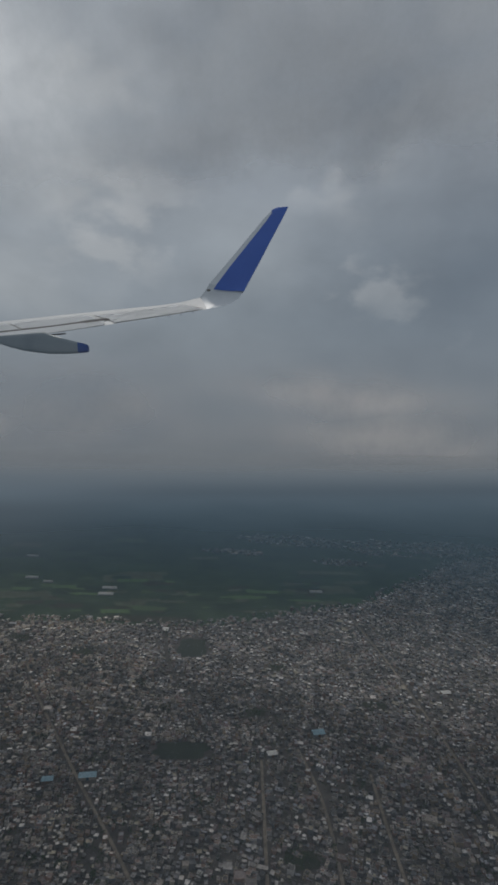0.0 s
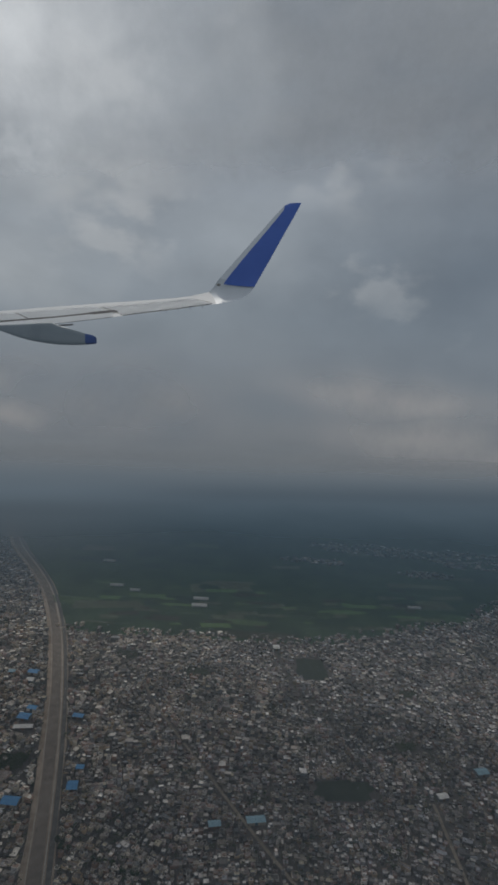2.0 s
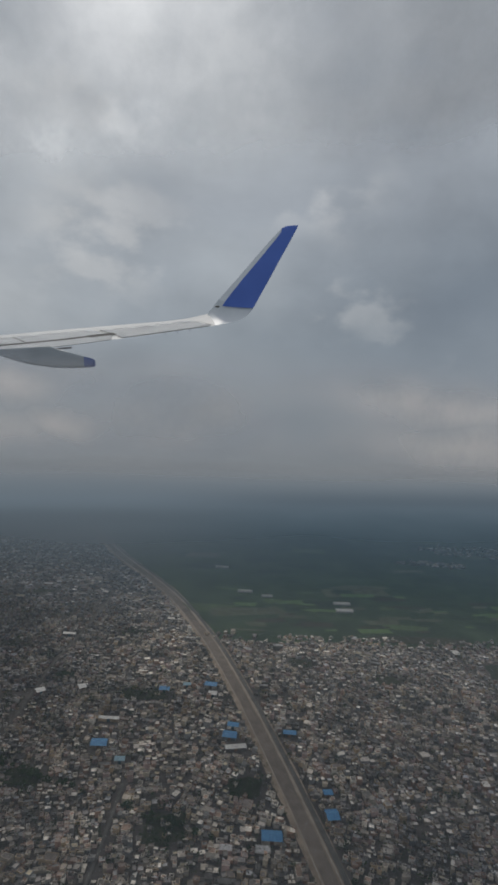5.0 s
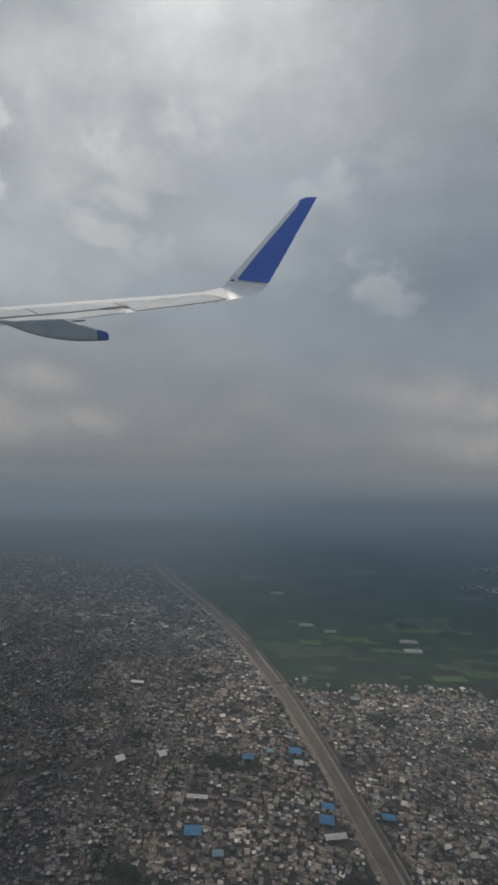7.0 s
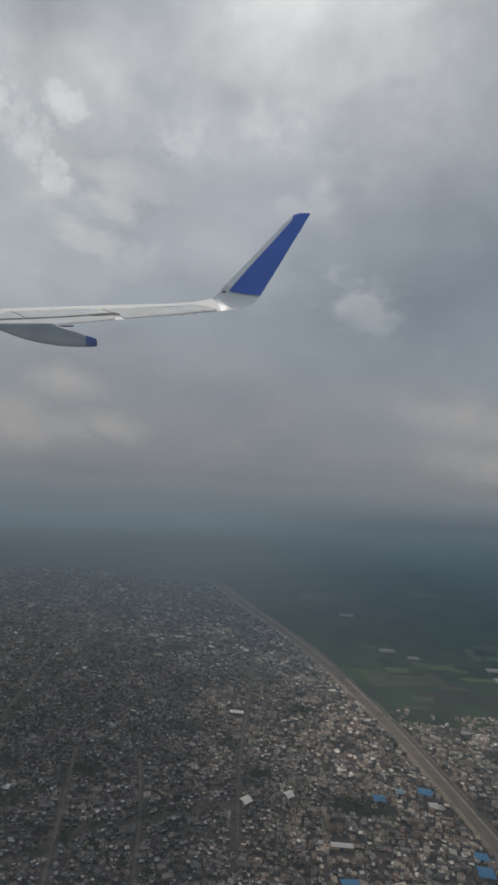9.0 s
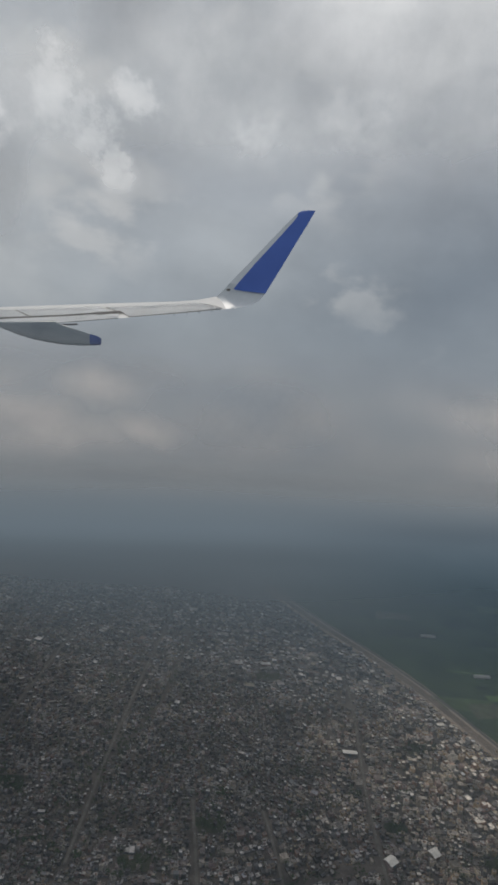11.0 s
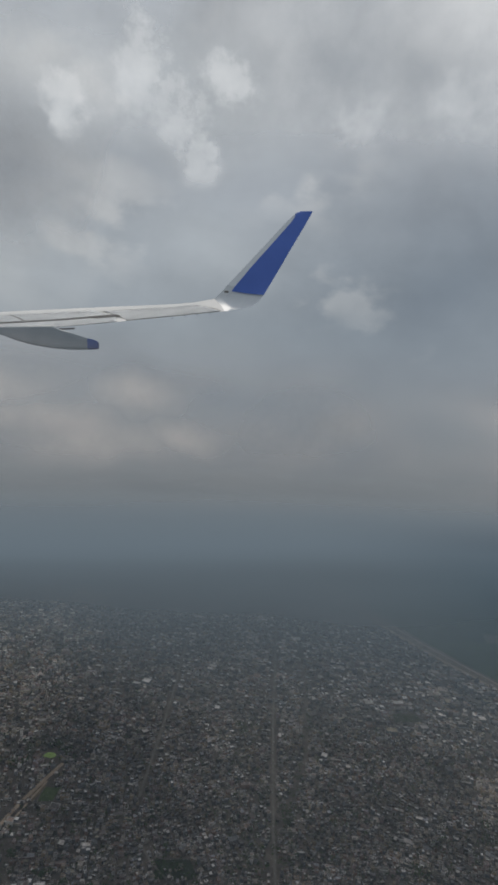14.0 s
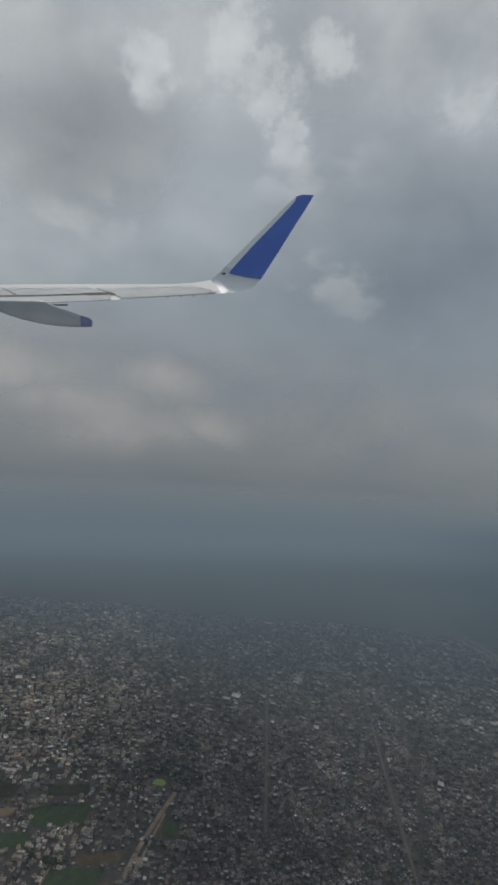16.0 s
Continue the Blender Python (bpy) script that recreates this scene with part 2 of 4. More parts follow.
M_SEAM = material("panel_gap", (0.10, 0.105, 0.115), (0.18, 0.185, 0.195), 0.01, 0.7)
M_NAVY = material("blue_wing_paint", (0.050, 0.122, 0.45), (0.066, 0.152, 0.53), 0.004, 0.45)
M_TAIL = material("dark_blue_paint", (0.026, 0.070, 0.24), (0.038, 0.092, 0.29), 0.006, 0.5)
M_FAIR = material("grey_fairing_paint", (0.20, 0.24, 0.265), (0.27, 0.31, 0.335), 0.006, 0.45)
M_LENS = material("lamp_lens", (0.12, 0.12, 0.11), (0.20, 0.19, 0.17), 0.1, 0.15)
M_TYRE = material("tyre", (0.015, 0.015, 0.015), (0.03, 0.03, 0.03), 3.0, 0.9)
M_CAR = material("car_paint", (0, 0, 0), (0, 0, 0), 2.0, 0.35, random_from="object", palette=[(0.75, 0.75, 0.73), (0.10, 0.10, 0.11), (0.65, 0.64, 0.60), (0.28, 0.05, 0.04), (0.35, 0.36, 0.38), (0.70, 0.52, 0.12)], spread=0.1)


def haze_material(name):
    """Distance haze painted on a low sheet: thin over the near town and thick towards the far rim."""
    m = bpy.data.materials.new(name)
    m.use_nodes = True
    t = m.node_tree
    t.nodes.clear()
    pos = t.nodes.new("ShaderNodeNewGeometry").outputs["Position"]
    s = t.nodes.new("ShaderNodeSeparateXYZ")
    t.links.new(pos, s.inputs[0])
    n = noise_node(t, pos, 0.008, 3.0, 0.5)
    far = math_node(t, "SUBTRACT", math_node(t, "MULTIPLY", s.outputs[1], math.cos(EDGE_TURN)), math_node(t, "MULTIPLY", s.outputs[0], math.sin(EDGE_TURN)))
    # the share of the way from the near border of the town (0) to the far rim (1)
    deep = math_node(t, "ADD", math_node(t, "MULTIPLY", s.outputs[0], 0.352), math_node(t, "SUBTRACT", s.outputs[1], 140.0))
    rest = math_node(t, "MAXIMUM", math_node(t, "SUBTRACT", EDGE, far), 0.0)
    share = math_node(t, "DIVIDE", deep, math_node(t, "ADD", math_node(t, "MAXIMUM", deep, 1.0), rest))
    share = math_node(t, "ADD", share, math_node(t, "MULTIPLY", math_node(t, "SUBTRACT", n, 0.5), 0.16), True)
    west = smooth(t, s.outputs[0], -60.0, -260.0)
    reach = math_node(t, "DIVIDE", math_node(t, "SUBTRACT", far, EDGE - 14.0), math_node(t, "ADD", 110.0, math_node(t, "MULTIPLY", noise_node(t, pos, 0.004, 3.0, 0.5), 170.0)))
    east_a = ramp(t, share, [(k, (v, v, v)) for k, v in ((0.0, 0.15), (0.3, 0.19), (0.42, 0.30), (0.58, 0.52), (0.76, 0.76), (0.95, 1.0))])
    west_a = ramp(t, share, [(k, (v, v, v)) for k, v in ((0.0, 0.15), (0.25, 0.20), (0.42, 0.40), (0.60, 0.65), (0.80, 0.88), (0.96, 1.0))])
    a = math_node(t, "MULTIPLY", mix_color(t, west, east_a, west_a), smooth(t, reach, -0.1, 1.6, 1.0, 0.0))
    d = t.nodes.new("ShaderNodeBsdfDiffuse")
    # haze colour painted by place: bluer over eastern fields, paler past the rim
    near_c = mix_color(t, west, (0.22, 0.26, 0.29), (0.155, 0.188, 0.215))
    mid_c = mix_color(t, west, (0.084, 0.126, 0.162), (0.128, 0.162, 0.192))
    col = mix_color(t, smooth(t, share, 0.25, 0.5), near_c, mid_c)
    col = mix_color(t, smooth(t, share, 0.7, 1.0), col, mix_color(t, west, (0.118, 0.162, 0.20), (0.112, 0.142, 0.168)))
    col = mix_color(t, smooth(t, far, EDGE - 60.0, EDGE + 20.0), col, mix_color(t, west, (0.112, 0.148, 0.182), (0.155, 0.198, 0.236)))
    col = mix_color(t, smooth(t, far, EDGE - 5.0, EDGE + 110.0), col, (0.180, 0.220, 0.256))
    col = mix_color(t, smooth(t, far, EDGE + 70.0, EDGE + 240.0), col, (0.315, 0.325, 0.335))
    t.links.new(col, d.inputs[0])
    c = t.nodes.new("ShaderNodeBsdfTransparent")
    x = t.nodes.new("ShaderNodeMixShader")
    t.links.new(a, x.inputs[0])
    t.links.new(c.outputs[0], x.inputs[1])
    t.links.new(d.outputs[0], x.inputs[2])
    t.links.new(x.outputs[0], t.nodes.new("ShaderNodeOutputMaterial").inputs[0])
    return m


# cloud masses on the sheet overhead: along x, height, half width, half height
DARK_CLOUDS = [(50, 292, 188, 110), (30, 240, 140, 60), (-250, 276, 20, 22), (-445, 218, 60, 46), (-335, 290, 26, 26)]
LIGHT_CLOUDS = [(-165, 300, 50, 46), (-225, 284, 64, 54), (-262, 262, 46, 36), (-300, 270, 34, 29), (-210, 262, 34, 30), (-311, 280, 34, 23), (-392, 252, 30, 20)]
CLOUD_HEADS = [(-270, 251, 16, 8), (-380, 264, 13, 17), (-360, 250, 14, 12), (-337, 262, 15, 7), (-350, 231, 14, 8), (-414, 249, 12, 10), (-226, 268, 20, 9)]
GLARE = [(-220, 334, 62, 46)]
# the bank beyond the rim: along the rim, height, half width, half height
WARM_BANKS = [(360, 100, 170, 46), (453, 28, 194, 62), (-197, 70, 50, 26), (-262, 34, 110, 30), (-350, 90, 75, 40), (-150, 44, 50, 18)]
DIM_BANKS = [(-185, 98, 125, 30), (-10, 70, 120, 60)]


def cloud_material(name, layers, veil, fade, scale, along, thin_color):
    """Cloud seen from below: bright where daylight comes through it, dark where it is thick. layers: masses, alpha, brightness, raggedness."""
    m = bpy.data.materials.new(name)
    m.use_nodes = True
    t = m.node_tree
    t.nodes.clear()
    pos = t.nodes.new("ShaderNodeNewGeometry").outputs["Position"]
    s = t.nodes.new("ShaderNodeSeparateXYZ")
    t.links.new(pos, s.inputs[0])
    z = s.outputs[2]
    x = math_node(t, "ADD", math_node(t, "MULTIPLY", s.outputs[0], math.cos(along)), math_node(t, "MULTIPLY", s.outputs[1], math.sin(along)))
    wn = t.nodes.new("ShaderNodeTexNoise")
    wn.inputs["Scale"].default_value, wn.inputs["Detail"].default_value = 0.018 * scale, 4.0
    t.links.new(pos, wn.inputs["Vector"])
    ws = t.nodes.new("ShaderNodeSeparateColor")
    t.links.new(wn.outputs["Color"], ws.inputs[0])
    xw = math_node(t, "ADD", x, math_node(t, "MULTIPLY", math_node(t, "SUBTRACT", ws.outputs[0], 0.5), 46.0 / scale))
    zw = math_node(t, "ADD", z, math_node(t, "MULTIPLY", math_node(t, "SUBTRACT", ws.outputs[1], 0.5), 30.0 / scale))
    xn = math_node(t, "ADD", x, math_node(t, "MULTIPLY", math_node(t, "SUBTRACT", noise_node(t, pos, 0.07 * scale, 4.0, 0.6), 0.5), 26.0))
    zn = math_node(t, "ADD", z, math_node(t, "MULTIPLY", math_node(t, "SUBTRACT", noise_node(t, pos, 0.085 * scale, 4.0, 0.6), 0.5), 18.0))
    billow = math_node(t, "SUBTRACT", noise_node(t, pos, 0.075 * scale, 7.0, 0.6), 0.5)
    soft = math_node(t, "SUBTRACT", noise_node(t, pos, 0.016 * scale, 5.0, 0.55), 0.5)
    a = math_node(t, "ADD", veil[0], math_node(t, "MULTIPLY", soft, veil[2]), True)
    b = math_node(t, "ADD", veil[1], math_node(t, "MULTIPLY", soft, -1.1), True)
    a, b = (mix_color(t, 0.0, v, (0.0, 0.0, 0.0)) for v in (a, b))
    for masses, alpha, bright, ragged in layers:
        field = 0.0
        for cx, cz, w, h in masses:
            near = ragged > 0.5
            dx = math_node(t, "DIVIDE", math_node(t, "SUBTRACT", xn if near else xw, cx), w)
            dz = math_node(t, "DIVIDE", math_node(t, "SUBTRACT", zn if near else zw, cz), h)
            if near:
                # heads are crisp above and melt away below
                dz = math_node(t, "MAXIMUM", dz, math_node(t, "MULTIPLY", dz, -0.55))
            r = math_node(t, "SQRT", math_node(t, "ADD", math_node(t, "MULTIPLY", dx, dx), math_node(t, "MULTIPLY", dz, dz)))
            field = math_node(t, "MAXIMUM", field, smooth(t, r, 2.0, 0.0) if near else smooth(t, r, 1.6, 0.0))
        shape = math_node(t, "MULTIPLY", field, math_node(t, "ADD", 1.0, math_node(t, "MULTIPLY", billow, ragged * 2)))
        shape = smooth(t, shape, 0.34, 0.92) if ragged > 0.5 else math_node(t, "MINIMUM", shape, 1.0)
        a = mix_color(t, shape, a, (alpha,) * 3)
        b = mix_color(t, shape, b, math_node(t, "ADD", bright, math_node(t, "MULTIPLY", billow, ragged * 0.9), True))
    a = math_node(t, "MULTIPLY", a, fade(t, x, z))
    dark = t.nodes.new("ShaderNodeBsdfDiffuse")
    dark.inputs[0].default_value = (0.50, 0.58, 0.68, 1)
    thin = t.nodes.new("ShaderNodeBsdfTranslucent")
    thin.inputs[0].default_value = (*thin_color, 1)
    lit = t.nodes.new("ShaderNodeMixShader")
    t.links.new(b, lit.inputs[0])
    t.links.new(dark.outputs[0], lit.inputs[1])
    t.links.new(thin.outputs[0], lit.inputs[2])
    clear = t.nodes.new("ShaderNodeBsdfTransparent")
    out = t.nodes.new("ShaderNodeMixShader")
    t.links.new(a, out.inputs[0])
    t.links.new(clear.outputs[0], out.inputs[1])
    t.links.new(lit.outputs[0], out.inputs[2])
    t.links.new(out.outputs[0], t.nodes.new("ShaderNodeOutputMaterial").inputs[0])
    return m


def cloud_floor(x):
    """The height at which the cloud overhead thins out."""
    west = max(0.0, min(1.0, (-385 - x) / 30))
    return (251 + 0.11 * x) * (1 - west) + 168 * west


def fade_overhead(t, x, z):
    """Soft lower border of the cloud overhead; the loose heads below it stay whole."""
    west = smooth(t, x, -385.0, -415.0)
    base = math_node(t, "ADD", 251.0, math_node(t, "MULTIPLY", x, 0.11))
    base = math_node(t, "ADD", base, math_node(t, "MULTIPLY", west, -40.0))
    up = math_node(t, "SUBTRACT", z, base)
    pos = t.nodes.new("ShaderNodeNewGeometry").outputs["Position"]
    up = math_node(t, "ADD", up, math_node(t, "MULTIPLY", math_node(t, "SUBTRACT", noise_node(t, pos, 0.02, 4.0, 0.55), 0.5), 60.0))
    keep = math_node(t, "MULTIPLY", smooth(t, up, 0.0, 44.0), smooth(t, math_node(t, "SUBTRACT", z, base), 0.0, 14.0))
    for cx, cz, w, h in [c for c in CLOUD_HEADS if c[1] < cloud_floor(c[0]) + 24]:
        dx, dz = math_node(t, "DIVIDE", math_node(t, "SUBTRACT", x, cx), w * 1.7), math_node(t, "DIVIDE", math_node(t, "SUBTRACT", z, cz), h * 1.9)
        r = math_node(t, "SQRT", math_node(t, "ADD", math_node(t, "MULTIPLY", dx, dx), math_node(t, "MULTIPLY", dz, dz)))
        keep = math_node(t, "MAXIMUM", keep, smooth(t, r, 1.15, 0.45, 0.0, 0.62))
    return keep


def fade_bank(t, x, z):
    return math_node(t, "MULTIPLY", smooth(t, z, 160.0, 95.0), smooth(t, z, -70.0, 50.0))


# ---- mesh helpers ----
def mesh_object(name, verts, faces, mats, parent=None, label="", slots=None, shade=False):
    me = bpy.data.meshes.new(name)
    me.from_pydata([tuple(v) for v in verts], [], faces)
    for m in mats if isinstance(mats, (list, tuple)) else [mats]:
        me.materials.append(m)
    if slots is not None:
        me.polygons.foreach_set("material_index", slots)
    if shade:
        me.polygons.foreach_set("use_smooth", [True] * len(me.polygons))
    me.update()
    ob = new(name, me)
    ob.parent = parent
    if label:
        tagged(ob, label)
    return ob


def part(name, bm, mat, parent, label="", shade=False):
    bmesh.ops.recalc_face_normals(bm, faces=bm.faces)
    me = bpy.data.meshes.new(name)
    bm.to_mesh(me)
    bm.free()
    me.materials.append(mat)
    if shade:
        me.polygons.foreach_set("use_smooth", [True] * len(me.polygons))
    ob = new(name, me)
    ob.parent = parent
    if label:
        tagged(ob, label)
    return ob


def box_bm(x0, y0, z0, x1, y1, z1, bevel=0.0, bm=None):
    bm = bm or bmesh.new()
    made = bmesh.ops.create_cube(bm, size=1.0, matrix=Matrix.Translation(((x0 + x1) / 2, (y0 + y1) / 2, (z0 + z1) / 2)) @ Matrix.Diagonal((x1 - x0, y1 - y0, z1 - z0, 1)))
    if bevel:
        edges = list({e for v in made["verts"] for e in v.link_edges})
        bmesh.ops.bevel(bm, geom=edges, offset=bevel, segments=1, affect="EDGES")
    return bm


def strip(name, line, half, z, mat, label, category, shift=0.0):
    """A ribbon along a line of points, on the ground."""
    pts = [Vector((x, y)) for x, y in line]
    dense = []
    for a, b in zip(pts, pts[1:]):
        k = max(1, int((b - a).length / 6))
        dense += [a.lerp(b, i / k) for i in range(k)]
    dense.append(pts[-1])
    for _ in range(6):
        dense = [dense[0]] + [(p + q * 2 + r) / 4 for p, q, r in zip(dense, dense[1:], dense[2:])] + [dense[-1]]
    verts, faces = [], []
    for i, p in enumerate(dense):
        d = (dense[min(i + 1, len(dense) - 1)] - dense[max(i - 1, 0)]).normalized()
        n = Vector((d.y, -d.x))
        w = half * (1 + 0.04 * math.sin(i * 1.7) + 0.05 * math.sin(i * 0.6)) if half > 1.0 else half
        for s in (-1, 1):
            q = p + n * (shift + s * w)
            verts.append((q.x, q.y, z))
        if i:
            faces.append((2 * i - 2, 2 * i - 1, 2 * i + 1, 2 * i))
    ob = mesh_object(name, verts, faces, mat)
    return tagged(ob, label, category, kind="structure")


# ---- the plan ----
EDGE_TURN = radians(15.6)
EDGE = 560.0


def across(x, y):
    """Distance towards the far rim of the land."""
    return y * math.cos(EDGE_TURN) - x * math.sin(EDGE_TURN)


def plan(u, v):
    """The point u along the rim and v towards it."""
    return (u * math.cos(EDGE_TURN) - v * math.sin(EDGE_TURN), u * math.sin(EDGE_TURN) + v * math.cos(EDGE_TURN))


ROAD = [(-40, -260), (-72, -60), (-88, 40), (-98, 100), (-108, 140), (-113, 161), (-123, 199), (-134, 237), (-143, 264), (-151, 287), (-170, 330), (-188, 359), (-215, 396), (-242, 446), (-268, 500)]
TOWN_EDGE = [(-151, 290), (-129, 289), (-85, 293), (-45, 293), (-9, 299), (16, 312), (43, 323), (72, 334), (109, 370), (156, 420), (202, 446), (320, 490), (480, 540)]
STREETS = [
    [(-100, 250), (-96, 239), (-68, 199), (-51, 174), (-35, 153), (-20, 130)],
    [(24, 201), (31, 181), (33, 158), (34, 120)],
    [(10, 194), (11, 161), (12, 120)],
    [(50, 190), (51, 159), (54, 120)],
    [(-171, 196), (-172, 187), (-171, 176), (-174, 150)],
    [(-268, 256), (-265, 230), (-262, 200)],
    [(-246, 254), (-242, 235), (-240, 205)],
    [(-286, 400), (-289, 370), (-294, 322), (-298, 272), (-300, 230)],
    [(-205, 330), (-207, 300), (-212, 262), (-213, 215)],
    [(-330, 380), (-333, 330), (-338, 280)],
    [(60, 330), (74, 270), (84, 210), (92, 150)],
]
DARK_LANES = [[(-214, 238), (-224, 234), (-254, 225), (-266, 215), (-290, 204)], [(-300, 262), (-284, 303), (-278, 350), (-274, 411), (-272, 470)], [(-42, 292), (-36, 262), (-28, 240)]]
PONDS = [((-20.5, 196.5), 11, 5, M_POND, "dark green pond between houses", 4), ((-24.5, 273), 8, 10, M_POND, "dark square pond at the town edge", 2)]
LOTS = [((-136, 197), 7, 6, M_GRASS), ((-157, 180), 8, 7, M_GRASS), ((-173, 241), 12, 4, M_GRASS), ((-325.5, 256.5), 7, 4.5, M_POND), ((-205, 252), 5, 3, M_POND),
        ((120, 205), 10, 6, M_GRASS), ((-78, 262), 7, 4, M_GRASS), ((-112, 272), 7, 4, M_GRASS), ((-240, 330), 8, 4, M_GRASS), ((-262, 247), 6, 4, M_GRASS), ((-282, 232), 7, 4, M_GRASS),
        ((18, 258), 6, 4, M_GRASS), ((8, 222), 6, 3.5, M_GRASS), ((-186, 290), 7, 4, M_GRASS), ((60, 232), 7, 4, M_GRASS), ((22, 152), 8, 5, M_GRASS), ((-200, 196), 7, 5, M_GRASS)]
BLUE = [(-182, 212, 6.5, 4.5, 0.06, M_BLUE), (-141, 220, 6, 4.5, -0.1, M_BLUE), (-140, 225.5, 5, 3, -0.1, M_BLUE), (-129, 179, 7, 4.5, 0.0, M_BLUE), (-112, 187.5, 4.5, 5, 0.15, M_BLUE), (-112, 196, 3.4, 2.6, 0.1, M_BLUE),
        (-121, 223, 5.5, 2.8, -0.05, M_BLUE), (-149, 250, 6, 3.6, -0.1, M_BLUE), (-166, 245, 5, 3.4, 0.0, M_BLUE), (-174, 205, 4, 2.6, 0.1, M_TEAL), (-158, 249, 3.6, 2.6, 0.1, M_TEAL), (33, 211, 6.5, 4, 0.25, M_TEAL),
        (-51, 180, 8, 3.4, 0.2, M_TEAL), (-64, 177, 5, 3, 0.2, M_TEAL), (-182, 225, 9, 1.8, 0.0, M_WHITE), (-213, 284, 7, 2, 0.0, M_WHITE), (-139, 214, 9, 2.6, 0.2, M_WHITE), (-148, 244, 4, 3, 0.0, M_WHITE),
        (-41, 289, 4, 5, 0.1, M_WHITE), (-196, 243, 3.5, 3.5, 0.5, M_WHITE), (14, 197, 5, 3, 0.3, M_WHITE), (-210, 239, 4, 3.6, 0.6, M_WHITE), (95, 245, 6, 3, 0.2, M_WHITE)]
GREENHOUSES = [(-84, 339, 9, 2.6), (-84, 330, 9, 3.2), (-136, 348, 8, 2.0), (-124, 343, 6, 1.5), (46, 352, 8, 2.2), (-150, 385, 8, 2.0)]
FARM_CORNER = [(-500, 225), (-366, 240), (-366, 282), (-392, 300), (-500, 312)]


def inside(poly, x, y):
    r, j = False, len(poly) - 1
    for i in range(len(poly)):
        (xi, yi), (xj, yj) = poly[i], poly[j]
        if (yi > y) != (yj > y) and x < (xj - xi) * (y - yi) / (yj - yi) + xi:
            r = not r
        j = i
    return r


def near_line(line, x, y):
    best = 1e9
    for (ax, ay), (bx, by) in zip(line, line[1:]):
        dx, dy = bx - ax, by - ay
        k = max(0.0, min(1.0, ((x - ax) * dx + (y - ay) * dy) / (dx * dx + dy * dy)))
        best = min(best, math.hypot(x - ax - k * dx, y - ay - k * dy))
    return best


FIELD_POLY = TOWN_EDGE + [(640, 700), (640, 960), (-480, 900)] + ROAD[:8:-1]
SETTLEMENTS = [((45, 452), 55, 13), ((110, 446), 32, 20), ((172, 452), 40, 22), ((-10, 418), 24, 6), ((70, 408), 20, 6), ((250, 520), 60, 25), ((-60, 520), 70, 10), ((80, 560), 90, 14)]

# ---- ground ----
verts, faces = [], []
US = 60
DOWN = [(-320 + (EDGE + 320) * j / 40, 0.0) for j in range(41)] + [(EDGE + 6, -3.0), (EDGE + 20, -18.0), (EDGE + 60, -70.0), (EDGE + 200, -260.0)]
VS = len(DOWN) - 1
for v, z in DOWN:
    for i in range(US + 1):
        x, y = plan(-1300 + 2600 * i / US, v)
        verts.append((x, y, z))
for j in range(VS):
    for i in range(US):
        a = j * (US + 1) + i
        faces.append((a, a + 1, a + US + 2, a + US + 1))
tagged(mesh_object("ground", verts, faces, M_EARTH, shade=True), "dark trodden earth under a dense town", "ground", kind="structure")

bm = bmesh.new()
bm.faces.new([bm.verts.new((x, y, 0.05)) for x, y in TOWN_EDGE + [(560, 560), plan(760, EDGE - 6), plan(-95, EDGE - 6)] + [p for p in ROAD[:8:-1] if across(*p) < EDGE - 20]])
bmesh.ops.triangulate(bm, faces=bm.faces)
tagged(part("field", bm, M_FIELD, None), "broad dark green farmland beyond the town", "field", kind="structure")


def patch(name, cx, cy, a, b, z, mat, label, category, turn=0.0, corners=14):
    """A flat patch with an uneven outline."""
    vs = []
    for i in range(corners):
        w = 2 * math.pi * (i + 0.5) / corners
        c, s = math.cos(w), math.sin(w)
        k = 1 / max(abs(c), abs(s)) ** 0.8 * (0.78 + 0.34 * random.random())
        x, y = a * c * k, b * s * k
        vs.append((cx + x * math.cos(turn) - y * math.sin(turn), cy + x * math.sin(turn) + y * math.cos(turn), z))
    ob = mesh_object(name, vs, [tuple(range(corners))], mat)
    return tagged(ob, label, category, kind="structure")


# field plots, wide and shallow as they lie along the land
rng = random.Random(4)
for k in range(120):
    u, v = rng.uniform(-90, 420), rng.uniform(290, 560)
    x, y = plan(u, v)
    if not inside(FIELD_POLY, x, y) or near_line(ROAD, x, y) < 14 or near_line(TOWN_EDGE, x, y) < 8:
        continue
    patch("field_plot", x, y, rng.uniform(6, 22), rng.uniform(2.5, 7), 0.065 + 0.001 * k, M_PLOT, "patch of crops on the farmland", "field", EDGE_TURN * rng.uniform(-0.2, 0.9), rng.choice((4, 4, 5)))
for k in range(70):
    (ax, ay), (bx, by) = rng.choice(list(zip(TOWN_EDGE[:6], TOWN_EDGE[1:7])))
    t, off = rng.random(), rng.uniform(9, 62)
    x, y = ax + (bx - ax) * t + off * 0.1, ay + (by - ay) * t + off
    if near_line(ROAD, x, y) > 15:
        patch("field_plot", x, y, rng.uniform(3, 12), rng.uniform(0.8, 3.2), 0.19 + 0.001 * k, rng.choice((M_PLOT, M_PLOT, M_GRASS, M_BRIGHT)), "narrow strip of crops near the town edge", "field", rng.uniform(-0.05, 0.25), rng.choice((4, 4, 5)))
patch("field_plot", -52, 301, 24, 4, 0.28, M_GRASS, "dry grass strip beside the town edge", "field", 0.05)


